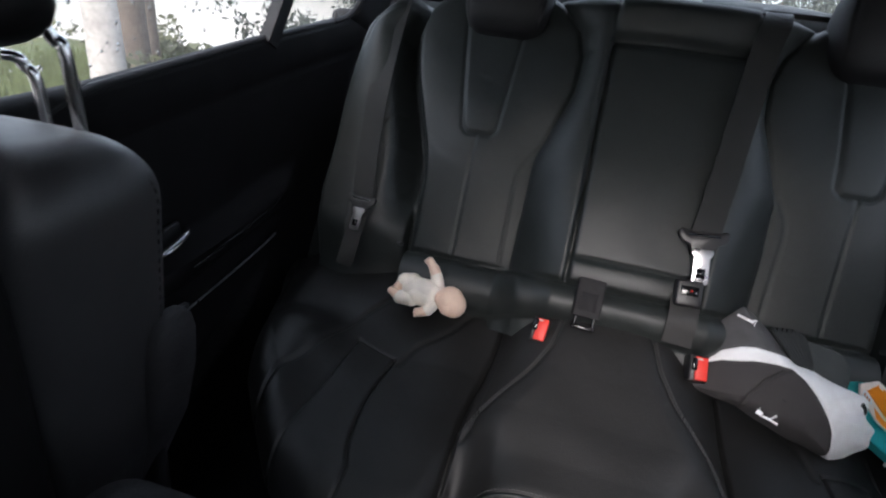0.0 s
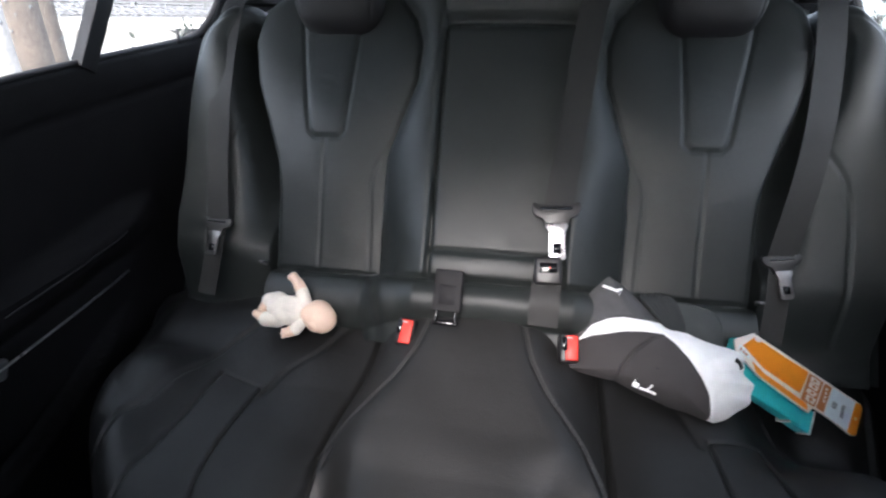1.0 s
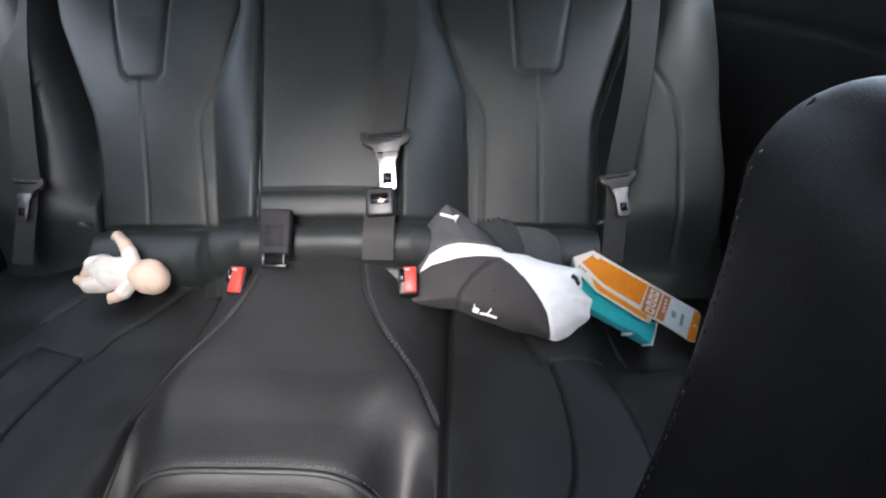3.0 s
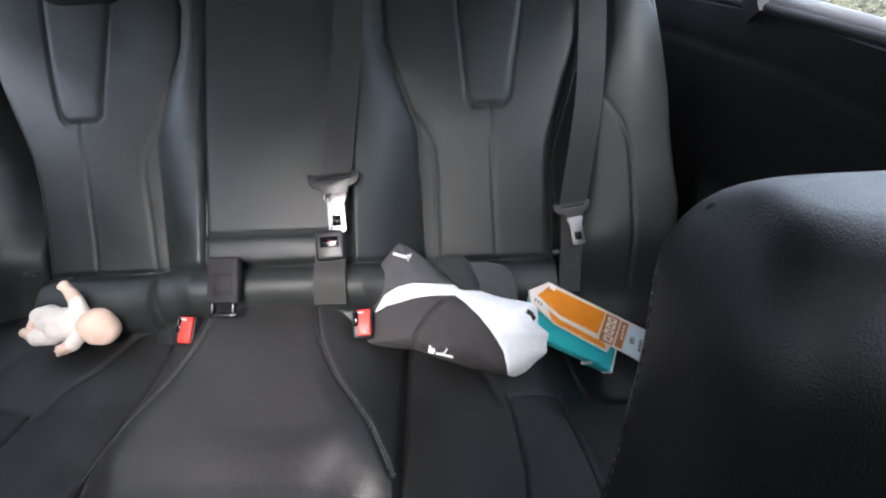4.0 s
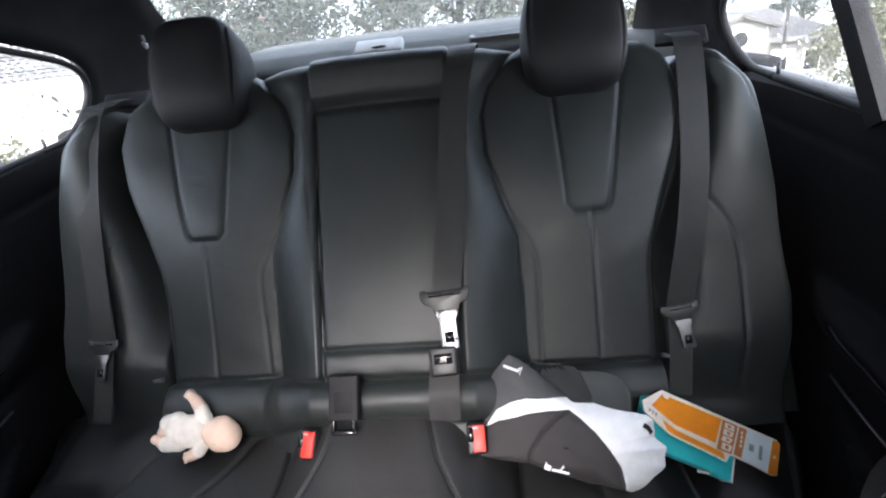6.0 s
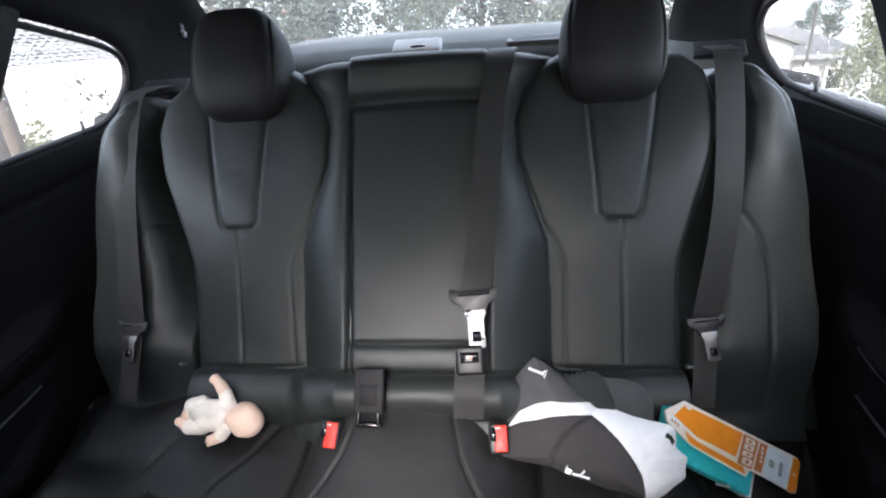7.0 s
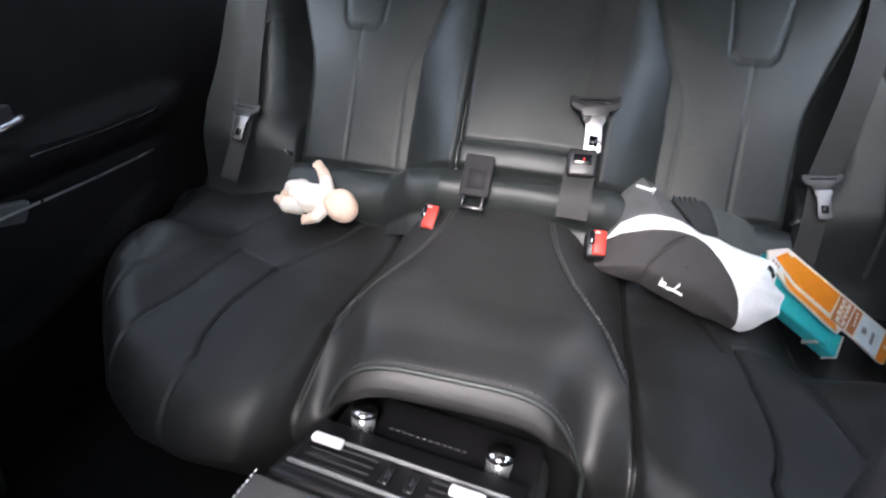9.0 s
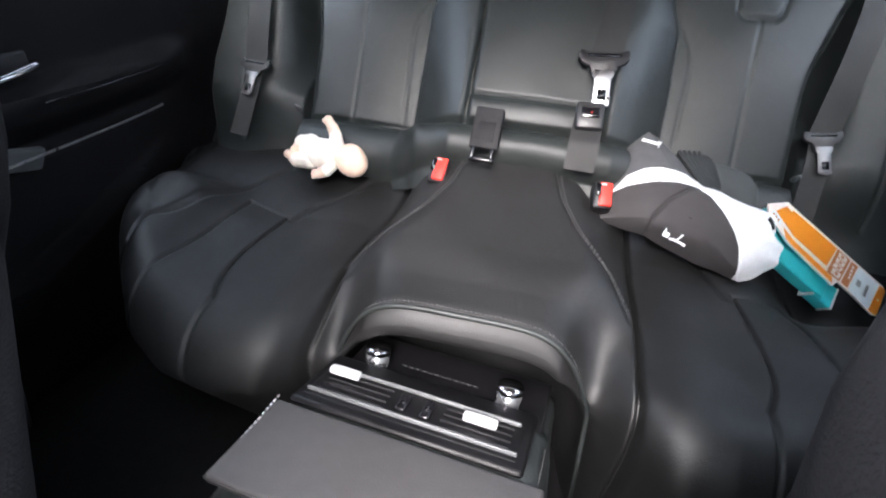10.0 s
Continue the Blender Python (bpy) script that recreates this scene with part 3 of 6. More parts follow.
def tongue(parent, x, s, n, tilt, width=0.058, steel=STEEL):
    """The plastic grip and steel tongue of a belt, in the backrest's plane."""
    m = Matrix.Translation(back(x, s, n)) @ Matrix((BX, BS, BF)).transposed().to_4x4() @ pose(0, 0, 0, 0, 0, tilt)
    shape = [(-0.51, 0.14), (-0.47, 0.20), (-0.40, 0.19), (-0.35, 0.15), (0.35, 0.15), (0.40, 0.19), (0.47, 0.20), (0.51, 0.14), (0.50, 0.02), (0.43, -0.08), (0.28, -0.14), (0.22, -0.34), (-0.22, -0.34), (-0.28, -0.14), (-0.43, -0.08), (-0.50, 0.02)]
    grip = part("belt_grip", slab(shape, width, 0.0, 0.0065, m, 0.0012), PLASTIC, parent, "black plastic belt grip")
    part("grip_slot", slab([(-0.32, 0.09), (0.32, 0.09), (0.32, 0.04), (-0.32, 0.04)], width, 0.0062, 0.0072, m), GLOSS, grip)
    part("steel_tongue", slab([(-0.20, -0.24), (0.20, -0.24), (0.22, -0.32), (0.16, -0.44), (0.17, -0.98), (0.07, -1.02), (-0.07, -1.02), (-0.17, -0.98), (-0.16, -0.44), (-0.22, -0.32)], width, 0.0046, 0.0074, m, 0.0005), steel, parent, "bright steel tongue" if steel is STEEL else "steel tongue coloured dark as if in shade")
    part("tongue_slot", slab([(-0.09, -0.66), (0.09, -0.66), (0.09, -0.88), (-0.09, -0.88)], width, 0.0072, 0.0078, m), GLOSS, parent, "dark slot in the tongue")


BX, BS, BF = Vector((1, 0, 0)), Vector(BU), Vector(BN)

for label, pts, tx, ts, tn, tilt in (
        ("black webbing seat belt hanging with its steel tongue", [(-0.500, 0.50, -0.075), (-0.512, 0.475, -0.040), (-0.525, 0.44, -0.020), (-0.530, 0.30, -0.026), (-0.531, 0.16, -0.052), (-0.522, 0.02, -0.074)], -0.521, 0.026, -0.070, -2),
        ("black webbing seat belt hanging flat beside the bolster", [(0.536, 0.51, -0.075), (0.530, 0.487, -0.040), (0.527, 0.45, -0.012), (0.521, 0.30, -0.020), (0.510, 0.18, -0.040), (0.486, 0.03, -0.084)], 0.485, 0.030, -0.080, 8)):
    belt = thing("seat_belt", label, "seat belt", back(tx, ts, tn), "outer rear seat belts")
    strap("webbing", [back(*p) for p in pts], 0.044, belt)
    strap("lower_webbing", [back(tx, ts + 0.01, tn + 0.001), back(tx - 0.002, ts - 0.05, tn - 0.003), back(tx - 0.010, ts - 0.135, tn - 0.012)], 0.036, belt, label="dark webbing below the tongue")
    tongue(belt, tx, ts, tn, tilt, 0.060, SHADED_STEEL)

centre_belt = thing("seat_belt", "black webbing centre seat belt buckled into its latch", "seat belt", back(0.112, 0.03, 0.02))
strap("webbing", [back(0.170, 0.485, -0.085), back(0.169, 0.503, -0.048), back(0.166, 0.492, -0.004), back(0.160, 0.455, 0.022), back(0.147, 0.387, 0.024), back(0.128, 0.19, 0.018), back(0.115, 0.075, 0.020)], 0.045, centre_belt)
tongue(centre_belt, 0.113, 0.070, 0.020, 4, 0.076)
m = Matrix.Translation(back(0.106, -0.024, 0.020)) @ Matrix((BX, BS, BF)).transposed().to_4x4() @ pose(0, 0, 0, 0, 0, 3)
bm = bmesh.new()
box(bm, (0.042, 0.044, 0.022), m, 0.005, 3)
latch = part("latch", bm, PLASTIC, centre_belt, "black plastic latch")
bm = bmesh.new()
box(bm, (0.028, 0.016, 0.004), m @ pose(0, 0.004, 0.0115), 0.0015, 2)
part("release_button", bm, GLOSS, latch)
bm = bmesh.new()
box(bm, (0.003, 0.003, 0.001), m @ pose(0.002, 0.004, 0.0138))
part("mark", bm, RED, latch, "small red mark")
strap("webbing", [back(0.106, -0.030, 0.014), back(0.105, -0.048, 0.022), back(0.104, -0.075, 0.028), back(0.103, -0.110, 0.020)], 0.046, centre_belt, sides=(1, 0, 0))

# short black latch block in the middle of the cushion
block = thing("belt_latch", "short black plastic belt latch standing out of the cushion", "belt latch", (-0.046, -0.03, 0.45))
m = Matrix.Translation((-0.046, -0.042, 0.502)) @ Matrix((BX, BS, BF)).transposed().to_4x4() @ pose(0, 0, 0, 0, 0, -1)
bm = bmesh.new()
box(bm, (0.045, 0.066, 0.016), m, 0.003, 3)
part("cover", bm, GRAINED, block)
bm = bmesh.new()
box(bm, (0.026, 0.030, 0.0012), m @ pose(0, -0.006, 0.0083), 0.0004, 1)
part("inset", bm, GRAINED, block)
bm = bmesh.new()
for dx in (-0.015, 0.015):
    box(bm, (0.005, 0.020, 0.012), m @ pose(dx, -0.040, 0.002), 0.002, 2)
box(bm, (0.040, 0.008, 0.012), m @ pose(0, -0.050, 0.0), 0.003, 2)
part("hinge", bm, GLOSS, block, "dark glossy hinge")

for x, turn in ((-0.114, -8), (0.147, 4)):
    buckle = thing("belt_buckle", "red release button of a belt buckle set in the cushion", "belt buckle", (x, -0.05, 0.42), "cushion belt buckles")
    m = Matrix.Translation((x, -0.060, 0.431)) @ pose(0, 0, 0, 50, 0, turn)
    bm = bmesh.new()
    box(bm, (0.029, 0.044, 0.040), m @ pose(0, 0, -0.019), 0.004, 3)
    part("housing", bm, PLASTIC, buckle)
    bm = bmesh.new()
    box(bm, (0.019, 0.038, 0.006), m @ pose(0.003, 0, 0.003), 0.002, 3)
    part("button", bm, RED, buckle, "bright red button")
    bm = bmesh.new()
    box(bm, (0.008, 0.003, 0.0012), m @ pose(-0.001, 0.015, 0.0066), 0.0004, 1)
    part("mark", bm, LIGHT_GREY, buckle)
    bm = bmesh.new()
    box(bm, (0.008, 0.020, 0.004), m @ pose(-0.008, 0.006, 0.0052), 0.001, 1)
    part("slot", bm, GLOSS, buckle, "dark tongue slot")

for x, s in ((-0.424, -0.040), (0.456, -0.040)):
    pin = thing("child_seat_anchor", "small grey child seat anchor at the foot of the backrest", "child seat anchor", back(x, s, -0.075), "child seat anchors")
    bm = bmesh.new()
    rod(bm, back(x, s, -0.095), back(x, s, -0.070), 0.0042, 0.0032)
    part("cap", bm, GREY_TRIM, pin)

# ---------- centre console behind the front seats ----------
console = thing("centre_console", "black rear centre console with air vents and a stitched leather lid", "console", (-0.03, -0.45, 0.02))
CXX = -0.035


def ctop(y):
    return float(interp(y, [(-0.60, 0.268), (-0.46, 0.276), (-0.385, 0.258), (-0.362, 0.236), (-0.27, 0.222)]))


bm = bmesh.new()
rows = []
for y in np.linspace(-0.62, -0.27, 36):
    z, hw = ctop(y), float(interp(y, [(-0.62, 0.150), (-0.46, 0.148), (-0.30, 0.140)]))
    rows.append([bm.verts.new(v) for v in [(CXX - hw - 0.004, y, 0.02), (CXX - hw, y, z - 0.04), (CXX - hw + 0.005, y, z - 0.014), (CXX - hw + 0.018, y, z - 0.003), (CXX - hw + 0.03, y, z),
                                         (CXX + hw - 0.03, y, z), (CXX + hw - 0.018, y, z - 0.003), (CXX + hw - 0.005, y, z - 0.014), (CXX + hw, y, z - 0.04), (CXX + hw + 0.004, y, 0.02)]])
for a, b in zip(rows[:-1], rows[1:]):
    for k in range(9):
        bm.faces.new((a[k], a[k + 1], b[k + 1], b[k]))
bm.faces.new(rows[0][::-1])
bm.faces.new(rows[-1])
part("body", bm, LEATHER, console)
for side in (-1, 1):
    stitches("stitching", [(CXX + side * (0.150 - 0.014), y, ctop(y) - 0.0015) for y in (-0.61, -0.56, -0.51, -0.46, -0.42)], console, 0.0055)
bm = bmesh.new()
tilt = pose(CXX - 0.008, -0.424, 0.270, -11, 0, 0)
box(bm, (0.258, 0.112, 0.010), tilt @ pose(0, 0.000, 0), 0.006, 3)
fascia = part("fascia", bm, FASCIA, console, "black vent fascia")
bm = bmesh.new()
box(bm, (0.238, 0.064, 0.004), tilt @ pose(0, -0.012, 0.0042), 0.002, 2)
part("vent_well", bm, FASCIA, fascia)
for dy, w in ((0.017, 0.228), (-0.036, 0.236)):
    bm = bmesh.new()
    box(bm, (w, 0.004, 0.005), tilt @ pose(0, dy, 0.0085), 0.0015, 2)
    part("trim_strip", bm, GREY_TRIM, fascia)
for x0 in (-0.070, 0.070):
    for dy in (0.007, -0.005, -0.017, -0.028):
        bm = bmesh.new()
        box(bm, (0.076, 0.0022, 0.004), tilt @ pose(x0, dy, 0.0065, 25, 0, 0), 0.0006, 1)
        part("vent_slat", bm, GRAINED, fascia)
    bm = bmesh.new()
    box(bm, (0.038, 0.012, 0.009), tilt @ pose(-0.094 if x0 < 0 else 0.072, 0.006 if x0 < 0 else -0.004, 0.013), 0.003, 3)
    part("vent_tab", bm, SILVER, fascia, "bright silver vent tab")
for x0 in (-0.014, 0.014):
    bm = bmesh.new()
    box(bm, (0.013, 0.030, 0.008), tilt @ pose(x0, -0.010, 0.008, 8), 0.0035, 3)
    box(bm, (0.004, 0.016, 0.003), tilt @ pose(x0, -0.008, 0.0125, 8), 0.0012, 2)
    part("switch", bm, GLOSS, fascia)
for x0 in (-0.129, 0.046):
    bm = bmesh.new()
    y0 = -0.347
    rod(bm, (x0, y0, 0.232), (x0, y0 + 0.004, 0.266), 0.0150, 0.0158, seg=28)
    knob = part("knob", bm, KNOB, console, "smoked knob with a bright metal rim")
    bm = bmesh.new()
    rod(bm, (x0, y0 + 0.004, 0.264), (x0, y0 + 0.005, 0.271), 0.0166, 0.0160, seg=28)
    part("rim", bm, CHROME, knob, "bright metal rim")
bm = bmesh.new()
for k in range(12):
    box(bm, (0.007, 0.002, 0.002), pose(-0.090 + k * 0.0085, -0.345, 0.256))
part("grille", bm, PLASTIC, console)
bm = bmesh.new()
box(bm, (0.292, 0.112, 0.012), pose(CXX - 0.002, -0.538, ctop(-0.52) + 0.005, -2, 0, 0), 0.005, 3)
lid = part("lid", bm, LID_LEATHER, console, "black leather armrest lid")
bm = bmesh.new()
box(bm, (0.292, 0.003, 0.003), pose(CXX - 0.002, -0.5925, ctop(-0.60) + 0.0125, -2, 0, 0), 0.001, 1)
part("edge_strip", bm, SATIN, lid, "pale lid edge")
stitches("stitching", [(CXX - 0.145, y, ctop(y) + 0.0110) for y in (-0.478, -0.51, -0.55, -0.590)], console, 0.0062, 0.0013, PALE_THREAD)
bm = bmesh.new()
box(bm, (0.29, 0.40, 0.23), pose(CXX, -0.79, 0.115), 0.02, 3)
part("front_box", bm, LEATHER_BACK, console)
bm = bmesh.new()
box(bm, (0.262, 0.105, 0.012), pose(CXX - 0.002, -0.325, 0.2325, -3, 0, 0), 0.004, 2)
part("deck", bm, FASCIA, console, "glossy black deck behind the vents")
console.rotation_euler[2] = radians(-6.5)


# ---------- front seats ----------
def front_seat(x_in, y_back, x_out, top, label, low, flare, slope, skin, lean, shoulder):
    """The back of a front seat: a padded shell with rounded shoulders, wider towards its front."""
    ob = thing("front_seat", label, "car seat", ((x_in + x_out) / 2, y_back - 0.1, 0.02), "front seats")
    sg = 1 if x_out > x_in else -1
    zs = np.concatenate([np.linspace(0.10, top - 0.07, 26), top - 0.07 + 0.07 * np.sin(np.linspace(0.12, 1, 12) * math.pi / 2)])
    n = 200
    deep = 0.17

    def shell(z, t, grow=0.0):
        k = max(0.0, (z - (top - 0.07)) / 0.07)
        shrink = math.sqrt(max(0.0, 1 - min(k, 1) ** 2))
        a = x_in - sg * float(interp(z, low))
        hw, hd = abs(x_out - a) / 2, deep / 2
        cxs, cys = (a + x_out) / 2, y_back - hd + float(interp(z, lean))
        hw, hd = hw - shoulder * (1 - shrink) + grow, hd * (0.25 + 0.75 * shrink) + grow
        c, s_ = math.cos(t), math.sin(t)
        ex, ey = math.copysign(abs(c) ** 0.4, c), math.copysign(abs(s_) ** 0.55, s_)
        x = cxs + ex * hw
        if ex * sg < 0:
            x -= sg * flare * (0.5 - 0.5 * ey) * -ex * sg
        return x, cys + ey * hd, z

    verts, faces = [shell(z, 2 * math.pi * i / n) for z in zs for i in range(n)], []
    for j in range(len(zs) - 1):
        for i in range(n):
            faces.append((j * n + i, j * n + (i + 1) % n, (j + 1) * n + (i + 1) % n, (j + 1) * n + i))
    faces += [tuple(range(n))[::-1], tuple(range((len(zs) - 1) * n, len(zs) * n))]
    mesh_part("seat_back", verts, faces, skin, ob)
    bm = bmesh.new()
    box(bm, (abs(x_out - x_in) * 0.74, 0.022, top - 0.30), pose((x_in + x_out) / 2 + sg * 0.03, y_back - 0.004 + slope * (0.12 - top / 2 - 0.15), 0.12 + (top - 0.30) / 2, -math.degrees(math.atan(slope))), 0.010, 3)
    part("back_shell", bm, GRAINED, ob, "grained black plastic back shell")
    for turn, grow in ((27 if sg < 0 else 16, 0.0006),):
        stitches("stitching", [shell(z, math.radians(180 - turn if sg > 0 else turn), grow) for z in np.linspace(0.22, top - 0.015, 16)], ob, 0.0085, 0.0009, LIGHT_THREAD)
    bm = bmesh.new()
    box(bm, (abs(x_out - x_in) + flare, 0.5, 0.32), pose((x_in - sg * flare + x_out) / 2, y_back - 0.42, 0.27), 0.06, 4)
    part("seat_cushion", bm, SHADED_SEAT_LEATHER, ob)
    # unseen slab added further forward to block light from the front windows
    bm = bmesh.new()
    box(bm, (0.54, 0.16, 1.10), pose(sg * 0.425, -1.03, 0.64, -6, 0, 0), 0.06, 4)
    part("light_blocker", bm, SHADED_SEAT_LEATHER, ob)
    bm = bmesh.new()
    box(bm, (abs(x_out - x_in) * 0.8, 0.40, 0.10), pose((x_in + x_out) / 2, y_back - 0.40, 0.068), 0.01, 2)
    part("seat_base", bm, GRAINED, ob)
    return ob


def side_bolster(ob, sg, x_in, y_rear, top):
    """The padded side of a front seat next to the console, with a grained shell below."""
    rows_, faces = [], []
    n = 40
    for z, grow in [(0.10, -0.01), (0.20, 0.0)] + [(0.20 + (top - 0.20) * k / 10, 0.0) for k in range(1, 9)] + [(top - 0.03, -0.006), (top - 0.012, -0.018), (top, -0.045)]:
        lean = 0.16 * (z - top)
        for i in range(n):
            t = 2 * math.pi * i / n
            c, q = math.cos(t), math.sin(t)
            ex, ey = math.copysign(abs(c) ** 0.4, c), math.copysign(abs(q) ** 0.4, q)
            rows_.append((sg * (x_in + 0.085 - ex * (0.085 + grow)), y_rear - 0.12 + lean + ey * (0.12 + grow), z))
    m_ = len(rows_) // n
    for j in range(m_ - 1):
        for i in range(n):
            faces.append((j * n + i, j * n + (i + 1) % n, (j + 1) * n + (i + 1) % n, (j + 1) * n + i))
    faces += [tuple(range(n))[::-1], tuple(range((m_ - 1) * n, m_ * n))]
    mesh_part("side_bolster", rows_, faces, SEAT_SIDE, ob, "grained black seat side")


left_front = front_seat(-0.488, -0.425, -0.700, 0.790, "black leather front seat with chrome headrest posts", [(0.1, -0.18), (0.2, -0.15), (0.30, -0.09), (0.42, -0.045), (0.59, -0.018), (0.75, 0.0), (0.9, 0.0)], 0.0, 0.06, LIT_SEAT_LEATHER, [(0.0, -0.02), (0.80, 0.0)], 0.055)
bm = bmesh.new()
box(bm, (0.17, 0.15, 0.66), pose(-0.580, -0.667, 0.505, -3, 0, 0), 0.055, 6)
part("front_bolster", bm, SHADED_SEAT_LEATHER, left_front, "black padded front bolster")
bm = bmesh.new()
rings = []
for px, pz, half in ((-0.512, 0.588, 0.006), (-0.510, 0.579, 0.016), (-0.512, 0.555, 0.021), (-0.520, 0.508, 0.023), (-0.542, 0.428, 0.023), (-0.586, 0.341, 0.026), (-0.650, 0.207, 0.030), (-0.680, 0.12, 0.030)):
    ring = []
    for k in range(16):
        a = 2 * math.pi * k / 16
        ring.append(bm.verts.new((px + half * math.copysign(abs(math.cos(a)) ** 0.7, math.cos(a)), -0.452 + (0.012 + half) * math.sin(a), pz)))
    rings.append(ring)
for lo, hi in zip(rings, rings[1:]):
    for k in range(16):
        bm.faces.new((lo[k], lo[(k + 1) % 16], hi[(k + 1) % 16], hi[k]))
bm.faces.new(rings[0])
bm.faces.new(rings[-1][::-1])
bmesh.ops.recalc_face_normals(bm, faces=bm.faces)
part("side_shell", bm, SEAT_SIDE, left_front, "grained grey plastic side shell")
right_front = front_seat(0.404, -0.375, 0.690, 0.765, "black leather front seat with a stitched shoulder seam", [(0.1, 0.085), (0.25, 0.070), (0.36, 0.046), (0.42, 0.033), (0.50, 0.018), (0.56, 0.010), (0.64, 0.002), (0.9, 0.0)], 0.0, 0.05, SHADED_SEAT_LEATHER, [(0.10, -0.02), (0.76, 0.0)], 0.050)
side_bolster(left_front, -1, 0.262, -0.60, 0.585)
side_bolster(right_front, 1, 0.205, -0.57, 0.60)
for (px, py, pz), (qx, qy, qz) in (((-0.556, -0.470, 0.862), (-0.572, -0.492, 0.884)), ((-0.648, -0.430, 0.824), (-0.662, -0.448, 0.838))):
    mesh_part("headrest_post", *tube(smooth_line([(px, py, 0.75), (px, py, pz - 0.012), (px - 0.005, py - 0.004, pz + 0.002), ((px + qx) / 2, (py + qy) / 2, (pz + qz) / 2 + 0.004), (qx, qy, qz)], 24), 0.0058, 14), CHROME, left_front, "polished chrome headrest post")
bm = bmesh.new()
box(bm, (0.25, 0.085, 0.16), pose(-0.625, -0.545, 0.945, 8, 0, 0), 0.035, 5)
part("headrest", bm, SHADED_SEAT_LEATHER, left_front)
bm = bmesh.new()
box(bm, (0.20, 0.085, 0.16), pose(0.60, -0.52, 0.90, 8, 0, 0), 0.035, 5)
part("headrest", bm, SHADED_SEAT_LEATHER, right_front)


# ---------- doors and side windows ----------
WIN = [(0.350, 0.846), (0.430, 0.860), (0.490, 0.900), (0.520, 0.945), (0.512, 0.985), (0.465, 1.012), (0.36, 1.036), (0.22, 1.062), (0.0, 1.088), (-0.30, 1.105), (-0.46, 1.105), (-0.46, 0.762), (-0.30, 0.780), (0.04, 0.818)]


def side_x(z):
    return 0.715 - 0.16 * max(0.0, z - 0.85)


def pane(name, poly, side, mat, parent, thick=0.004, off=0.012, label=""):
    bm = bmesh.new()
    f = bm.faces.new([bm.verts.new((side * (side_x(z) + off), y, z)) for y, z in poly])
    ext = bmesh.ops.extrude_face_region(bm, geom=[f])
    bmesh.ops.translate(bm, vec=(side * thick, 0, 0), verts=[v for v in ext["geom"] if isinstance(v, bmesh.types.BMVert)])
    bmesh.ops.recalc_face_normals(bm, faces=bm.faces)
    ob = part(name, bm, mat, parent, label, smooth=False)
    return ob


def sill(y, side=-1):
    return float(interp(y, [(0.50, 0.852), (0.36, 0.843), (0.04, 0.813), (-0.31, 0.777), (-0.60, 0.760), (-1.75, 0.74)] if side < 0 else [(0.50, 0.850), (0.36, 0.848), (0.04, 0.829), (-0.31, 0.782), (-0.60, 0.760)]))


door_glass = []


def back_corner(y, side):
    """The rear side glass reaches further back on one side."""
    return y + (max(0.0, y - 0.25) * 0.20 if side > 0 else 0.0)


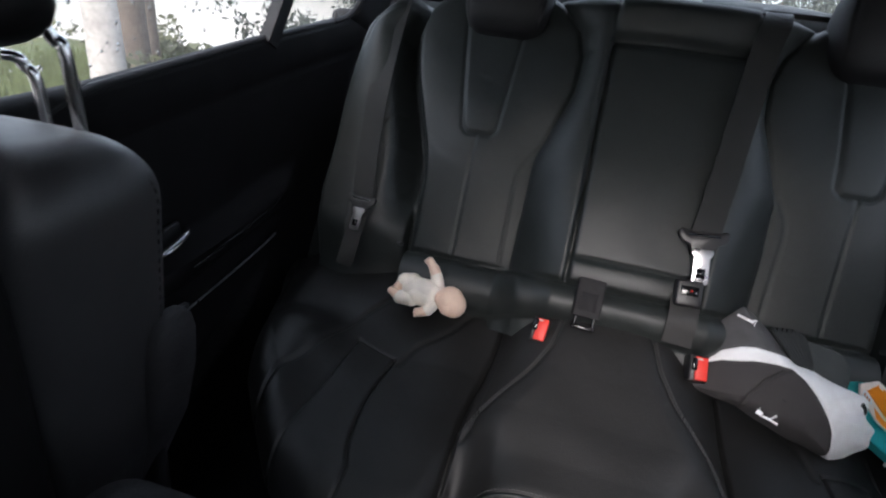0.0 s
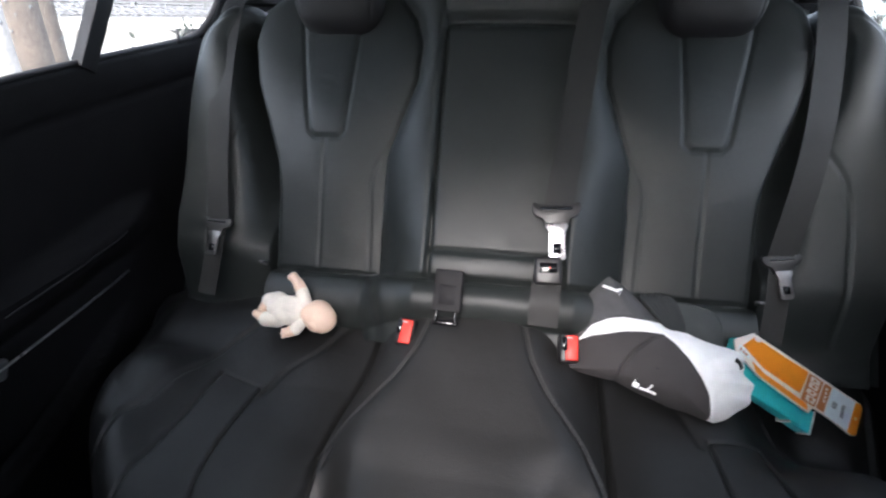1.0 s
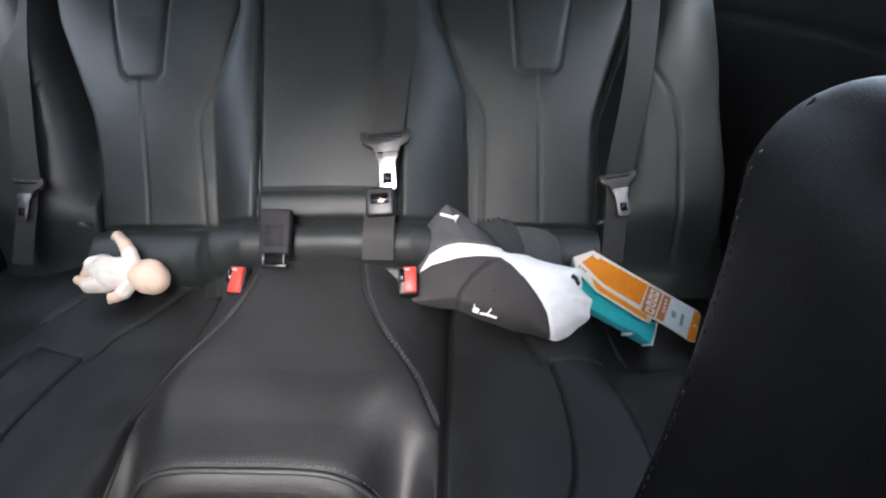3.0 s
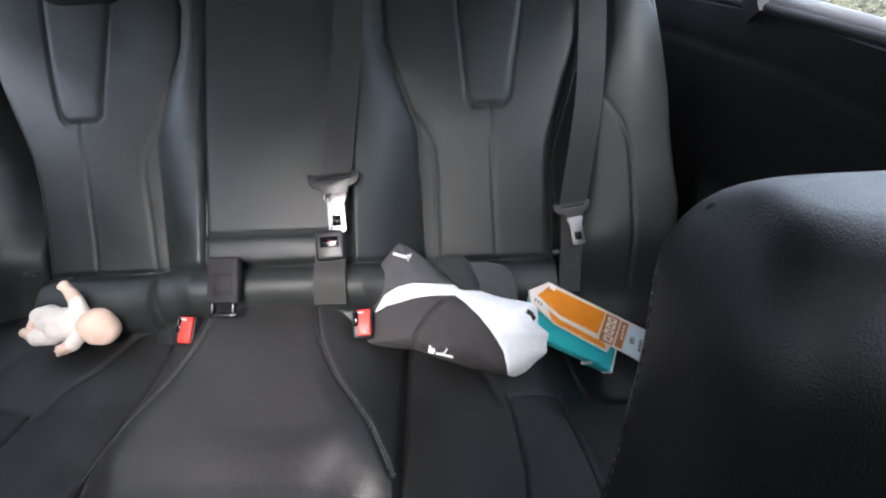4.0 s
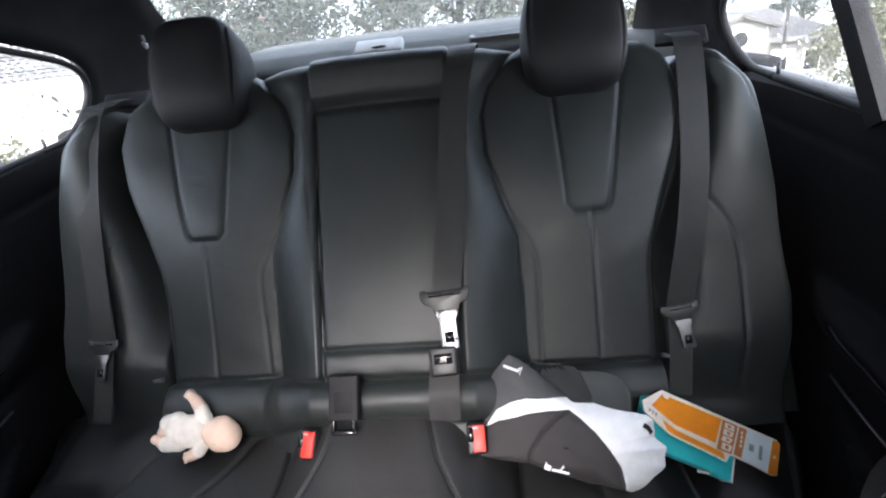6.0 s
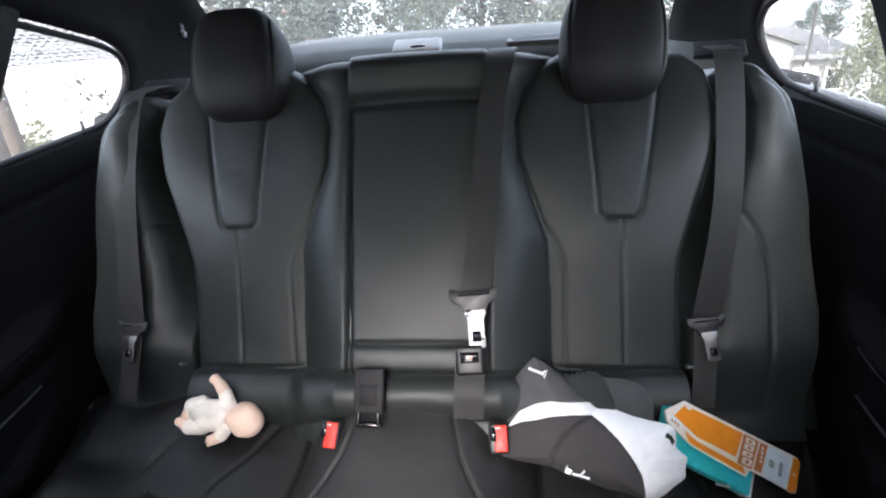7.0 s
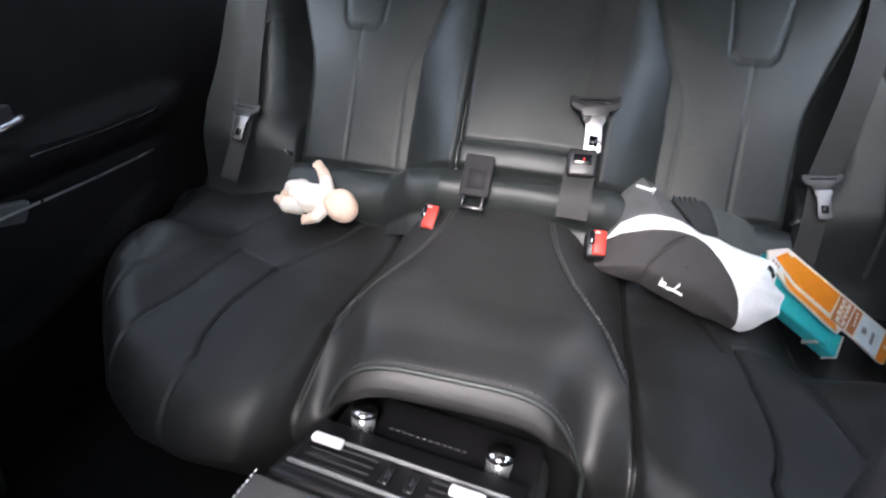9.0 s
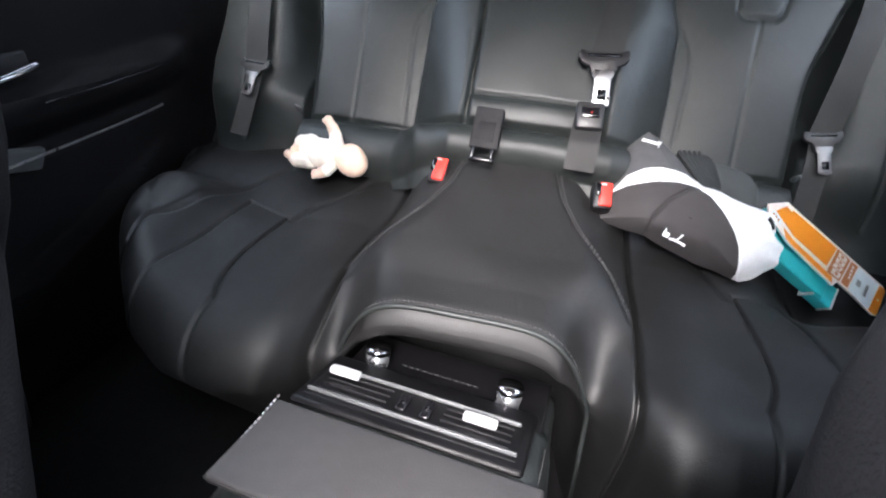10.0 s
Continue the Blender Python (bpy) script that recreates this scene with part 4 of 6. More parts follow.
def door(side):
    name = "door"
    ob = thing(name, "black vinyl rear door panel with armrest, chrome pull handle and map pocket" if side < 0 else "black vinyl rear door panel with a window ledge coloured pale as if lit", "car door", (side * 0.74, 0, 0.1), "rear doors")
    ys, ts = np.arange(-0.56, 0.5601, 0.008), np.linspace(0, 1, 100)
    Yd_, T_ = np.meshgrid(ys, ts, indexing="ij")
    top_z = np.vectorize(sill)(Yd_, side)
    Z_ = 0.0 + T_ * top_z
    # depth of the panel towards the cabin
    armz = interp(Yd_, [(-0.6, 0.480), (-0.3, 0.490), (-0.1, 0.512), (0.1, 0.540), (0.5, 0.56)])
    d = 0.010 + (0.010 if side < 0 else 0.002) * sstep(0.10, 0.02, top_z - Z_)
    arm = np.exp(-(np.clip(armz - Z_, 0, 9) / 0.055) ** 4) * (Z_ < armz) + np.exp(-(np.clip(Z_ - armz, 0, 9) / 0.012) ** 2) * (Z_ >= armz)
    d = d + 0.045 * arm * sstep(0.20, 0.05, Yd_)
    d = d - 0.018 * np.exp(-((Z_ - (armz - 0.085)) / 0.012) ** 2) * sstep(0.15, 0.0, Yd_)
    pocket_z = interp(Yd_, [(-0.6, 0.20), (-0.29, 0.215), (-0.15, 0.27), (0.05, 0.36), (0.5, 0.4)])
    d = d + 0.030 * sstep(0.012, -0.006, Z_ - pocket_z) * sstep(0.1, -0.1, Yd_)
    d = d - 0.004 * np.exp(-((Z_ - (top_z - 0.075)) / 0.006) ** 2)
    Xd = side * (0.735 - d)
    P = np.stack([Xd, Yd_, Z_], -1)
    if side > 0:
        P = P[::-1]
    ledge_in, ledge_out = P[:, -1:, :] + np.array((side * 0.008, 0, 0.008)), P[:, -1:, :] * np.array((0, 1, 1)) + np.array((side * 0.745, 0, 0.006))
    P = np.concatenate([P, ledge_in, ledge_out], 1)
    zf, yf_ = fc(P[..., 2]), fc(P[..., 1])
    rg = np.where(zf > np.vectorize(sill)(yf_, side) - 0.020, 1, np.where(zf > interp(yf_, [(-0.6, 0.475), (-0.1, 0.505), (0.13, 0.535), (0.5, 0.56)]), 0, np.where(zf > interp(yf_, [(-0.6, 0.20), (-0.29, 0.215), (-0.15, 0.27), (0.05, 0.36), (0.5, 0.4)]), 2, 3)))
    rg = np.where(rg == 1, 0, rg)
    rg[:, 97:] = 1
    grid_regions(P, rg, ["upper_panel", "window_ledge", "lower_panel", "map_pocket"], ob, [DOOR_SKIN, DOOR_SKIN if side < 0 else LIT_LEDGE, DOOR_SKIN, DOOR_SKIN])
    # trim line along the armrest
    for dz, r, dx, y0, y1 in ((-0.075, 0.0022, 0.052, -0.50, 0.03), (-0.002, 0.0018, 0.060, -0.22, 0.11)):
        mesh_part("trim_line", *tube([(side * (0.735 - dx + 0.03 * max(0, (y - 0.02) / 0.12)), y, float(interp(y, [(-0.6, 0.475), (-0.3, 0.485), (-0.1, 0.505), (0.13, 0.535)])) + dz) for y in np.linspace(y0, y1, 14)], r, 6), GLOSS if dz > -0.05 else SATIN, ob)
    # pull handle
    bm = bmesh.new()
    hm = pose(side * 0.712, -0.245, 0.540, 6, 0, 0)
    box(bm, (0.010, 0.085, 0.030), hm, 0.004, 3)
    cup = part("handle_cup", bm, PLASTIC, ob)
    mesh_part("pull_handle", *tube(smooth_line([(side * 0.70, -0.27, 0.522), (side * 0.692, -0.245, 0.530), (side * 0.694, -0.21, 0.539), (side * 0.706, -0.195, 0.541)], 16), 0.0055, 8), CHROME, cup, "chrome pull handle")
    bm = bmesh.new()
    box(bm, (0.012, 0.07, 0.036), pose(side * 0.690, -0.268, 0.415, -10, side * -18, 0), 0.004, 2)
    part("switch_plate", bm, GREY_TRIM, ob)
    # lock pin
    bm = bmesh.new()
    rod(bm, (side * 0.722, 0.365, 0.845), (side * 0.722, 0.365, 0.872), 0.0040, 0.0034)
    part("lock_pin", bm, PLASTIC, ob)
    # black bar between door glass and quarter glass
    a, b = Vector((side * (side_x(0.83) + 0.006), 0.085, 0.812)), Vector((side * (side_x(1.08) + 0.006), 0.240, 1.085))
    verts, faces = ribbon([a, (a + b) / 2 + Vector((side * 0.003, 0, 0)), b], (0, 1, 0), 0.034, 0.022)
    mesh_part("window_bar", verts, faces, GRAINED, ob, smooth=False)
    shape = [(back_corner(y, side), z) for y, z in WIN]
    glass = pane("window_glass", shape, side, GLASS, ob, label="clear window glass with raindrops")
    glass.visible_shadow = False
    door_glass.append((glass, side))
    mesh_part("window_seal", *tube([(side * (side_x(z) + 0.006), y, z) for y, z in smooth_loop(shape)], 0.007, 8), GRAINED, ob)
    return ob


def smooth_loop(poly):
    pts = poly + poly[:1]
    return [(v.x, v.y) for v in smooth_line([(a, b, 0) for a, b in pts], 90)]


door(-1)
door(1)


def loft(curves, name, mat, label, thick=0.02, side=1):
    """A sheet through curves of the same length, given thickness outward."""
    n = len(curves[0])
    verts = [p for c in curves for p in c]
    faces = [(i * n + k, i * n + k + 1, (i + 1) * n + k + 1, (i + 1) * n + k) for i in range(len(curves) - 1) for k in range(n - 1)]
    ob = mesh_part(name, verts, faces, mat, None)
    sol = ob.modifiers.new("thickness", "SOLIDIFY")
    sol.thickness, sol.offset = thick, side
    return tagged(ob, label, "trim", kind="structure")


for side, nm in ((-1, "trim_west"), (1, "trim_east")):
    a = smooth_line([(side * side_x(z), back_corner(y, side), z) for y, z in [(0.62, 0.80), (0.44, 0.852), (0.505, 0.895), (0.532, 0.945), (0.520, 0.992), (0.468, 1.022), (0.36, 1.046), (0.22, 1.072), (0.0, 1.098), (-0.30, 1.115), (-0.58, 1.113), (-1.0, 1.09), (-1.45, 0.99), (-1.72, 0.865)]], 80)
    b = smooth_line([(side * 0.615, 0.93, 0.86), (side * 0.605, 0.90, 0.92), (side * 0.60, 0.87, 0.97), (side * 0.58, 0.76, 1.04), (side * 0.565, 0.66, 1.10), (side * 0.53, 0.56, 1.155), (side * 0.50, 0.45, 1.195), (side * 0.49, 0.25, 1.215), (side * 0.48, 0.0, 1.225), (side * 0.48, -0.30, 1.23), (side * 0.48, -0.6, 1.225), (side * 0.50, -0.9, 1.20), (side * 0.54, -1.3, 1.06), (side * 0.60, -1.75, 0.86)], 80)
    mids = [[pa.lerp(pb, f) + Vector((side * 0.03 * math.sin(f * math.pi), 0, 0.02 * math.sin(f * math.pi))) for pa, pb in zip(a, b)] for f in np.linspace(0, 1, 7)]
    loft(mids, nm, LINER, "charcoal fabric pillar trim round the windows", 0.012, side * -1)
    # pillar between the doors
    bm = bmesh.new()
    box(bm, (0.05, 0.24, 0.40), pose(side * 0.715, -0.58, 0.95, 0, side * -9, 0), 0.015, 3)
    tagged(part("pillar_" + ("west" if side < 0 else "east"), bm, GRAINED), "black plastic pillar trim between the doors", "pillar", kind="structure")
    # front door inside
    bm = bmesh.new()
    box(bm, (0.05, 1.25, 0.72), pose(side * 0.735, -1.17, 0.40), 0.02, 2)
    tagged(part("wall_front_" + ("west" if side < 0 else "east"), bm, DOOR_SKIN), "plain black front door panel", "door panel", kind="structure")
    # outer door skin
    bm = bmesh.new()
    box(bm, (0.04, 1.30, 0.76), pose(side * 0.785, -0.05, 0.37), 0.02, 2)
    tagged(part("wall_side_" + ("west" if side < 0 else "east"), bm, GRAINED), "dark outer door skin", "door skin", kind="structure")
    # wheel-arch side behind the rear seat
    bm = bmesh.new()
    box(bm, (0.05, 0.60, 0.90), pose(side * 0.775, 0.78, 0.42), 0.02, 2)
    tagged(part("wall_rear_" + ("west" if side < 0 else "east"), bm, LINER), "dark lining beside the rear seat", "lining", kind="structure")

# headliner
lines = []
for x in np.linspace(-0.48, 0.48, 17):
    f = x / 0.48
    lines.append([(x * (1.04 if y > 0.3 else 1), y, z + 0.022 * (1 - f * f)) for y, z in ((0.45, 1.195), (0.25, 1.215), (0.0, 1.225), (-0.3, 1.23), (-0.6, 1.225), (-0.9, 1.20))])
roof = loft(lines, "ceiling", LINER, "charcoal fabric headliner", 0.03, -1)
roof["category"] = "headliner"

# parcel shelf
shelf_pts = []
for y in np.linspace(0.355, 0.92, 15):
    shelf_pts.append([(x, y, 0.931 + 0.06 * (y - 0.27) + 0.012 * (1 - (x / 0.66) ** 2) - 0.03 * float(sstep(0.42, 0.36, y)) - 0.05 * float(sstep(0.34, 0.46, abs(x)) * sstep(0.64, 0.50, y)) - 0.12 * float(sstep(0.50, 0.64, abs(x)) * sstep(0.75, 0.50, y)) - 0.055 * float(sstep(0.38, 0.56, abs(x)) * sstep(0.46, 0.60, y))) for x in np.linspace(-0.68, 0.68, 25) * float(interp(y, [(0.27, 0.80), (0.5, 0.93), (0.7, 1.0)]))])
shelf = loft(shelf_pts, "shelf", SHELF, "grey fabric parcel shelf under the rear window", 0.02, 1)
shelf["category"] = "parcel shelf"


def shelf_z(x, y):
    return 0.935 + 0.06 * (y - 0.27) + 0.012 * (1 - (x / 0.66) ** 2)


anchor = thing("anchor_cover", "pale grey plastic anchor cover on the parcel shelf", "anchor cover", (0.005, 0.375, shelf_z(0, 0.375)))
bm = bmesh.new()
box(bm, (0.092, 0.052, 0.018), pose(0.005, 0.380, shelf_z(0, 0.372) + 0.016, 24), 0.006, 3)
part("cover", bm, LIGHT_GREY, anchor)
bm = bmesh.new()
bmesh.ops.create_uvsphere(bm, u_segments=16, v_segments=8, radius=0.010, matrix=pose(0.008, 0.368, shelf_z(0, 0.352) + 0.0205, 24) @ Matrix.Diagonal((1.6, 0.6, 0.35, 1)))
part("slot", bm, GLOSS, anchor, "dark finger slot")
grille = thing("shelf_grille", "black plastic vent surround on the parcel shelf", "vent", (0.27, 0.52, shelf_z(0.27, 0.5)))
bm = bmesh.new()
for sx, sy, lx, ly in ((0, 0.055, 0.19, 0.014), (0, -0.055, 0.19, 0.014), (-0.09, 0, 0.014, 0.11), (0.09, 0, 0.014, 0.11)):
    box(bm, (lx, ly, 0.022), pose(0.27 + sx, 0.46 + sy, shelf_z(0.27, 0.46 + sy) + 0.006, 3), 0.004, 2)
part("frame", bm, PLASTIC, grille)
for k in range(4):
    bm = bmesh.new()
    box(bm, (0.168, 0.005, 0.014), pose(0.27, 0.425 + k * 0.022, shelf_z(0.27, 0.46) + 0.006, 30), 0.001, 1)
    part("slat", bm, PLASTIC, grille)
for x, y, z, turn in ((-0.500, 0.335, 0.921, 12), (0.540, 0.338, 0.927, -12)):
    g = thing("belt_guide", "black plastic seat belt guide beside the headrest", "belt guide", (x, y, z), "belt guides")
    m = pose(x, y, z, 28, 0, turn)
    bm = bmesh.new()
    box(bm, (0.086, 0.050, 0.008), m @ pose(0, 0.020, -0.002), 0.0035, 3)
    part("plate", bm, GRAINED, g)
    bm = bmesh.new()
    box(bm, (0.074, 0.008, 0.008), m @ pose(0, -0.006, 0.001), 0.003, 3)
    part("lip", bm, GRAINED, g)
hook = thing("coat_hook", "small dark coat hook on the rear pillar", "hook", (-0.60, 0.62, 1.03))
bm = bmesh.new()
box(bm, (0.012, 0.022, 0.028), pose(-0.607, 0.63, 1.04, 0, 0, 20), 0.004, 3)
part("base", bm, PLASTIC, hook)
mesh_part("peg", *tube(smooth_line([(-0.602, 0.62, 1.037), (-0.590, 0.612, 1.026), (-0.586, 0.608, 1.034)], 8), 0.004, 8), SATIN, hook)

# rear window and windscreen
for nm, pts, lab in (("window_1", [(-0.63, 0.875, 0.985), (0.63, 0.875, 0.985), (0.51, 0.47, 1.205), (-0.51, 0.47, 1.205)], "sloping rear window glass wet with rain"),
                     ("window_2", [(-0.60, -1.75, 0.87), (0.60, -1.75, 0.87), (0.50, -0.9, 1.21), (-0.50, -0.9, 1.21)], "windscreen glass")):
    bm = bmesh.new()
    f = bm.faces.new([bm.verts.new(p) for p in pts])
    ext = bmesh.ops.extrude_face_region(bm, geom=[f])
    bmesh.ops.translate(bm, vec=(0, 0.001, 0.004), verts=[v for v in ext["geom"] if isinstance(v, bmesh.types.BMVert)])
    g = tagged(part(nm, bm, GLASS if nm == "window_1" else CLEAR_GLASS, smooth=False), lab, "window", kind="structure")
    g.visible_shadow = False
    rear_glass = g if nm == "window_1" else rear_glass
for nm, size, where in (("wall_rear", (1.6, 0.04, 0.95), pose(0, 0.95, 0.45)), ("wall_dash", (1.5, 0.10, 0.86), pose(0, -1.78, 0.42)), ("wall_dashboard", (1.4, 0.36, 0.10), pose(0, -1.60, 0.78))):
    bm = bmesh.new()
    box(bm, size, where, 0.02, 2)
    tagged(part(nm, bm, GRAINED), "plain dark panel that closes the cabin", "panel", kind="structure")


# ---------- doll ----------
def capsule(bm, a, b, r1, r2, slot):
    a, b = Vector(a), Vector(b)
    n0 = len(bm.faces)
    for p, r in ((a, r1), (b, r2)):
        bmesh.ops.create_uvsphere(bm, u_segments=18, v_segments=12, radius=r, matrix=Matrix.Translation(p))
    rod(bm, a, b, r1, r2, 18, False)
    bm.faces.ensure_lookup_table()
    for f in bm.faces[n0:]:
        f.material_index = slot


bm = bmesh.new()


def D(u, v, d=0.0):
    """A point of the doll: along its body, across it, and off the seat (thousandths of its drawing)."""
    return (-0.347 + (u - 265) * 0.000335 + 0.3 * d, 0.008 + (324 - v) * 0.000172 - 0.6 * d, 0.404 + (324 - v) * 0.00025 + 0.7 * d)


for u0, v0, u1, v1, r0, r1, d0, d1, slot in (
        (200, 305, 300, 312, 0.0250, 0.0265, 0.0, 0.002, 0), (235, 335, 300, 335, 0.0250, 0.0250, 0.002, 0.002, 0), (190, 300, 205, 350, 0.0215, 0.0225, -0.002, -0.002, 0), (305, 300, 335, 330, 0.0225, 0.0190, 0.002, 0.002, 0),
        (340, 325, 372, 335, 0.0150, 0.0170, 0.004, 0.006, 1), (430, 335, 452, 352, 0.0300, 0.0285, 0.004, 0.003, 1), (400, 345, 425, 378, 0.0215, 0.0205, 0.010, 0.010, 1), (392, 322, 396, 345, 0.0165, 0.0160, 0.012, 0.012, 1),
        (388, 352, 390, 354, 0.0050, 0.0045, 0.027, 0.027, 1), (428, 272, 436, 266, 0.0062, 0.0050, 0.004, 0.004, 1),
        (335, 262, 318, 205, 0.0155, 0.0125, 0.004, 0.006, 0), (318, 205, 290, 160, 0.0122, 0.0110, 0.006, 0.007, 1), (288, 158, 255, 122, 0.0100, 0.0090, 0.007, 0.008, 1), (256, 120, 240, 128, 0.0090, 0.0060, 0.008, 0.009, 1),
        (335, 385, 312, 430, 0.0140, 0.0125, 0.006, 0.006, 0), (312, 432, 270, 455, 0.0118, 0.0100, 0.006, 0.006, 1), (262, 458, 245, 446, 0.0075, 0.0042, 0.007, 0.008, 1), (262, 460, 243, 464, 0.0075, 0.0042, 0.008, 0.009, 1), (262, 464, 250, 482, 0.0070, 0.0042, 0.007, 0.008, 1),
        (190, 270, 140, 272, 0.0195, 0.0160, 0.0, 0.0, 0), (138, 275, 118, 310, 0.0140, 0.0110, 0.0, 0.0, 1), (118, 312, 102, 322, 0.0105, 0.0082, 0.0, 0.0, 1),
        (200, 372, 135, 385, 0.0190, 0.0150, 0.002, 0.002, 0), (135, 382, 108, 372, 0.0132, 0.0115, 0.002, 0.002, 1), (105, 368, 74, 360, 0.0105, 0.0086, 0.003, 0.004, 1)):
    capsule(bm, D(u0, v0, d0), D(u1, v1, d1), r0 * 0.93, r1 * 0.93, slot)
tagged(part("doll", bm, [CLOTH, SKIN]), "small vinyl doll in a cream suit lying with one arm raised", "doll")


# ---------- cap ----------
CAP_O, CAP_1, CAP_2 = Vector((0.29, -0.03, 0.42)), Vector((1, 0, 0)), Vector((0, 0.461, 0.887))
CAP_N = CAP_1.cross(CAP_2)


def cap_at(a, b, n):
    return CAP_O + CAP_1 * a + CAP_2 * b + CAP_N * n


cap = thing("cap", "crumpled charcoal cap with a white stripe lying on the seat", "cap", cap_at(0, -0.08, -0.02))
CAP_LINE = [(-0.087, 0.112), (-0.112, 0.087), (-0.126, 0.062), (-0.131, 0.032), (-0.137, 0.0), (-0.148, -0.038), (-0.109, -0.047), (-0.070, -0.052), (-0.030, -0.068), (0.014, -0.083), (0.053, -0.092), (0.081, -0.100), (0.108, -0.084), (0.131, -0.062), (0.134, -0.035), (0.118, -0.018), (0.121, 0.0), (0.112, 0.013), (0.082, 0.018), (0.024, 0.036), (0.002, 0.041), (-0.016, 0.055), (-0.047, 0.085), (-0.073, 0.105)]
cc = Vector((-0.015, -0.020, 0))
ring = []
for k, (p, q) in enumerate(zip(CAP_LINE, CAP_LINE[1:] + CAP_LINE[:1])):
    for f in np.linspace(0, 1, 25)[:-1]:
        ring.append(Vector((p[0] + (q[0] - p[0]) * f, p[1] + (q[1] - p[1]) * f, 0)))
for _ in range(6):
    ring = [(ring[i - 1] + ring[i] * 2 + ring[(i + 1) % len(ring)]) / 4 for i in range(len(ring))]
ring = [p + (p - cc).normalized() * 0.0012 * math.sin(k * 0.21) * (1 if p.x > 0.03 else 0.3) for k, p in enumerate(ring)]
nr = 130
A = np.zeros((len(ring) + 1, nr))
Bq, Nq = A.copy(), A.copy()
for i in range(len(ring) + 1):
    p = ring[i % len(ring)]
    for j in range(nr):
        t = 0.02 + 0.98 * j / (nr - 1)
        q = cc + (p - cc) * t
        A[i, j], Bq[i, j] = q.x, q.y
        Nq[i, j] = 0.040 * (1 - t ** 3.6) + 0.004 * math.sin(q.x * 60 + q.y * 25) * (1 - t ** 4) * t + 0.0025 * math.sin(q.y * 110 - q.x * 30) * t * (1 - t ** 6)
DARK_1 = [(-0.175, -0.035), (-0.150, -0.020), (-0.129, 0.006), (-0.108, 0.018), (-0.068, 0.029), (-0.037, 0.032), (-0.005, 0.030), (-0.025, 0.022), (-0.047, 0.004), (-0.066, -0.024), (-0.073, -0.07), (-0.175, -0.08)]
DARK_2 = [(-0.005, 0.030), (0.011, 0.018), (0.029, -0.001), (0.040, -0.016), (0.051, -0.033), (0.062, -0.054), (0.074, -0.12), (0.0, -0.13), (-0.073, -0.07), (-0.066, -0.024), (-0.047, 0.004), (-0.025, 0.022)]
FLAP = [(-0.18, -0.004), (-0.131, 0.004), (-0.111, 0.034), (-0.088, 0.047), (-0.066, 0.051), (-0.026, 0.048), (0.004, 0.043), (-0.02, 0.13), (-0.18, 0.14)]
for pts in (DARK_1 + DARK_1[:1], DARK_2 + DARK_2[:1], FLAP[1:7]):
    Nq = Nq - 0.0022 * np.exp(-(near_line(A, Bq, pts) / 0.0022) ** 2)
PQ = np.array(CAP_O) + A[..., None] * np.array(CAP_1) + Bq[..., None] * np.array(CAP_2) + Nq[..., None] * np.array(CAP_N)
af, bf = fc(A), fc(Bq)
rq = np.where(inside(af, bf, DARK_1), 0, np.where(inside(af, bf, DARK_2), 1, np.where(inside(af, bf, FLAP), 2, 3)))
grid_regions(PQ, rq, ["crown_panel", "crown_panel", "rear_flap", "white_panel"], cap, [CAP_DARK, CAP_DARK, CAP_GREY, CAP_WHITE], {"white_panel": "curved white side stripe", "rear_flap": "grey fabric flap"})
rim_pts = [cap_at(p.x, p.y, 0.0) for p in ring]
under = [cap_at(cc.x + (p.x - cc.x) * 0.86, cc.y + (p.y - cc.y) * 0.86, -0.022) for p in ring]
nn = len(ring)
mesh_part("lining", rim_pts + under, [(i, (i + 1) % nn, nn + (i + 1) % nn, nn + i) for i in range(nn)] + [tuple(range(nn, 2 * nn))], CAP_BLACK, cap)


def flat_piece(name, outline, n0, n1, mat, parent, curl=0.0, label="", rows=10):
    """A thin fabric piece in the cap's plane, curled away from its middle."""
    c = [sum(v) / len(outline) for v in zip(*outline)]
    edge = soft2(outline + outline[:1], 60)[:-1]
    verts, faces = [], []
    for top in (n0, n1):
        for j in range(rows + 1):
            for a, b in edge:
                t = j / rows
                verts.append(cap_at(c[0] + (a - c[0]) * t, c[1] + (b - c[1]) * t, top - curl * t * t))
    m_ = len(edge)
    for lay in (0, 1):
        o = lay * (rows + 1) * m_
        for j in range(rows):
            for k in range(m_):
                q = (o + j * m_ + k, o + j * m_ + (k + 1) % m_, o + (j + 1) * m_ + (k + 1) % m_, o + (j + 1) * m_ + k)
                faces.append(q if lay else q[::-1])
    o = (rows + 1) * m_
    for k in range(m_):
        faces.append((rows * m_ + k, rows * m_ + (k + 1) % m_, o + rows * m_ + (k + 1) % m_, o + rows * m_ + k))
    return mesh_part(name, verts, faces, mat, parent, label)


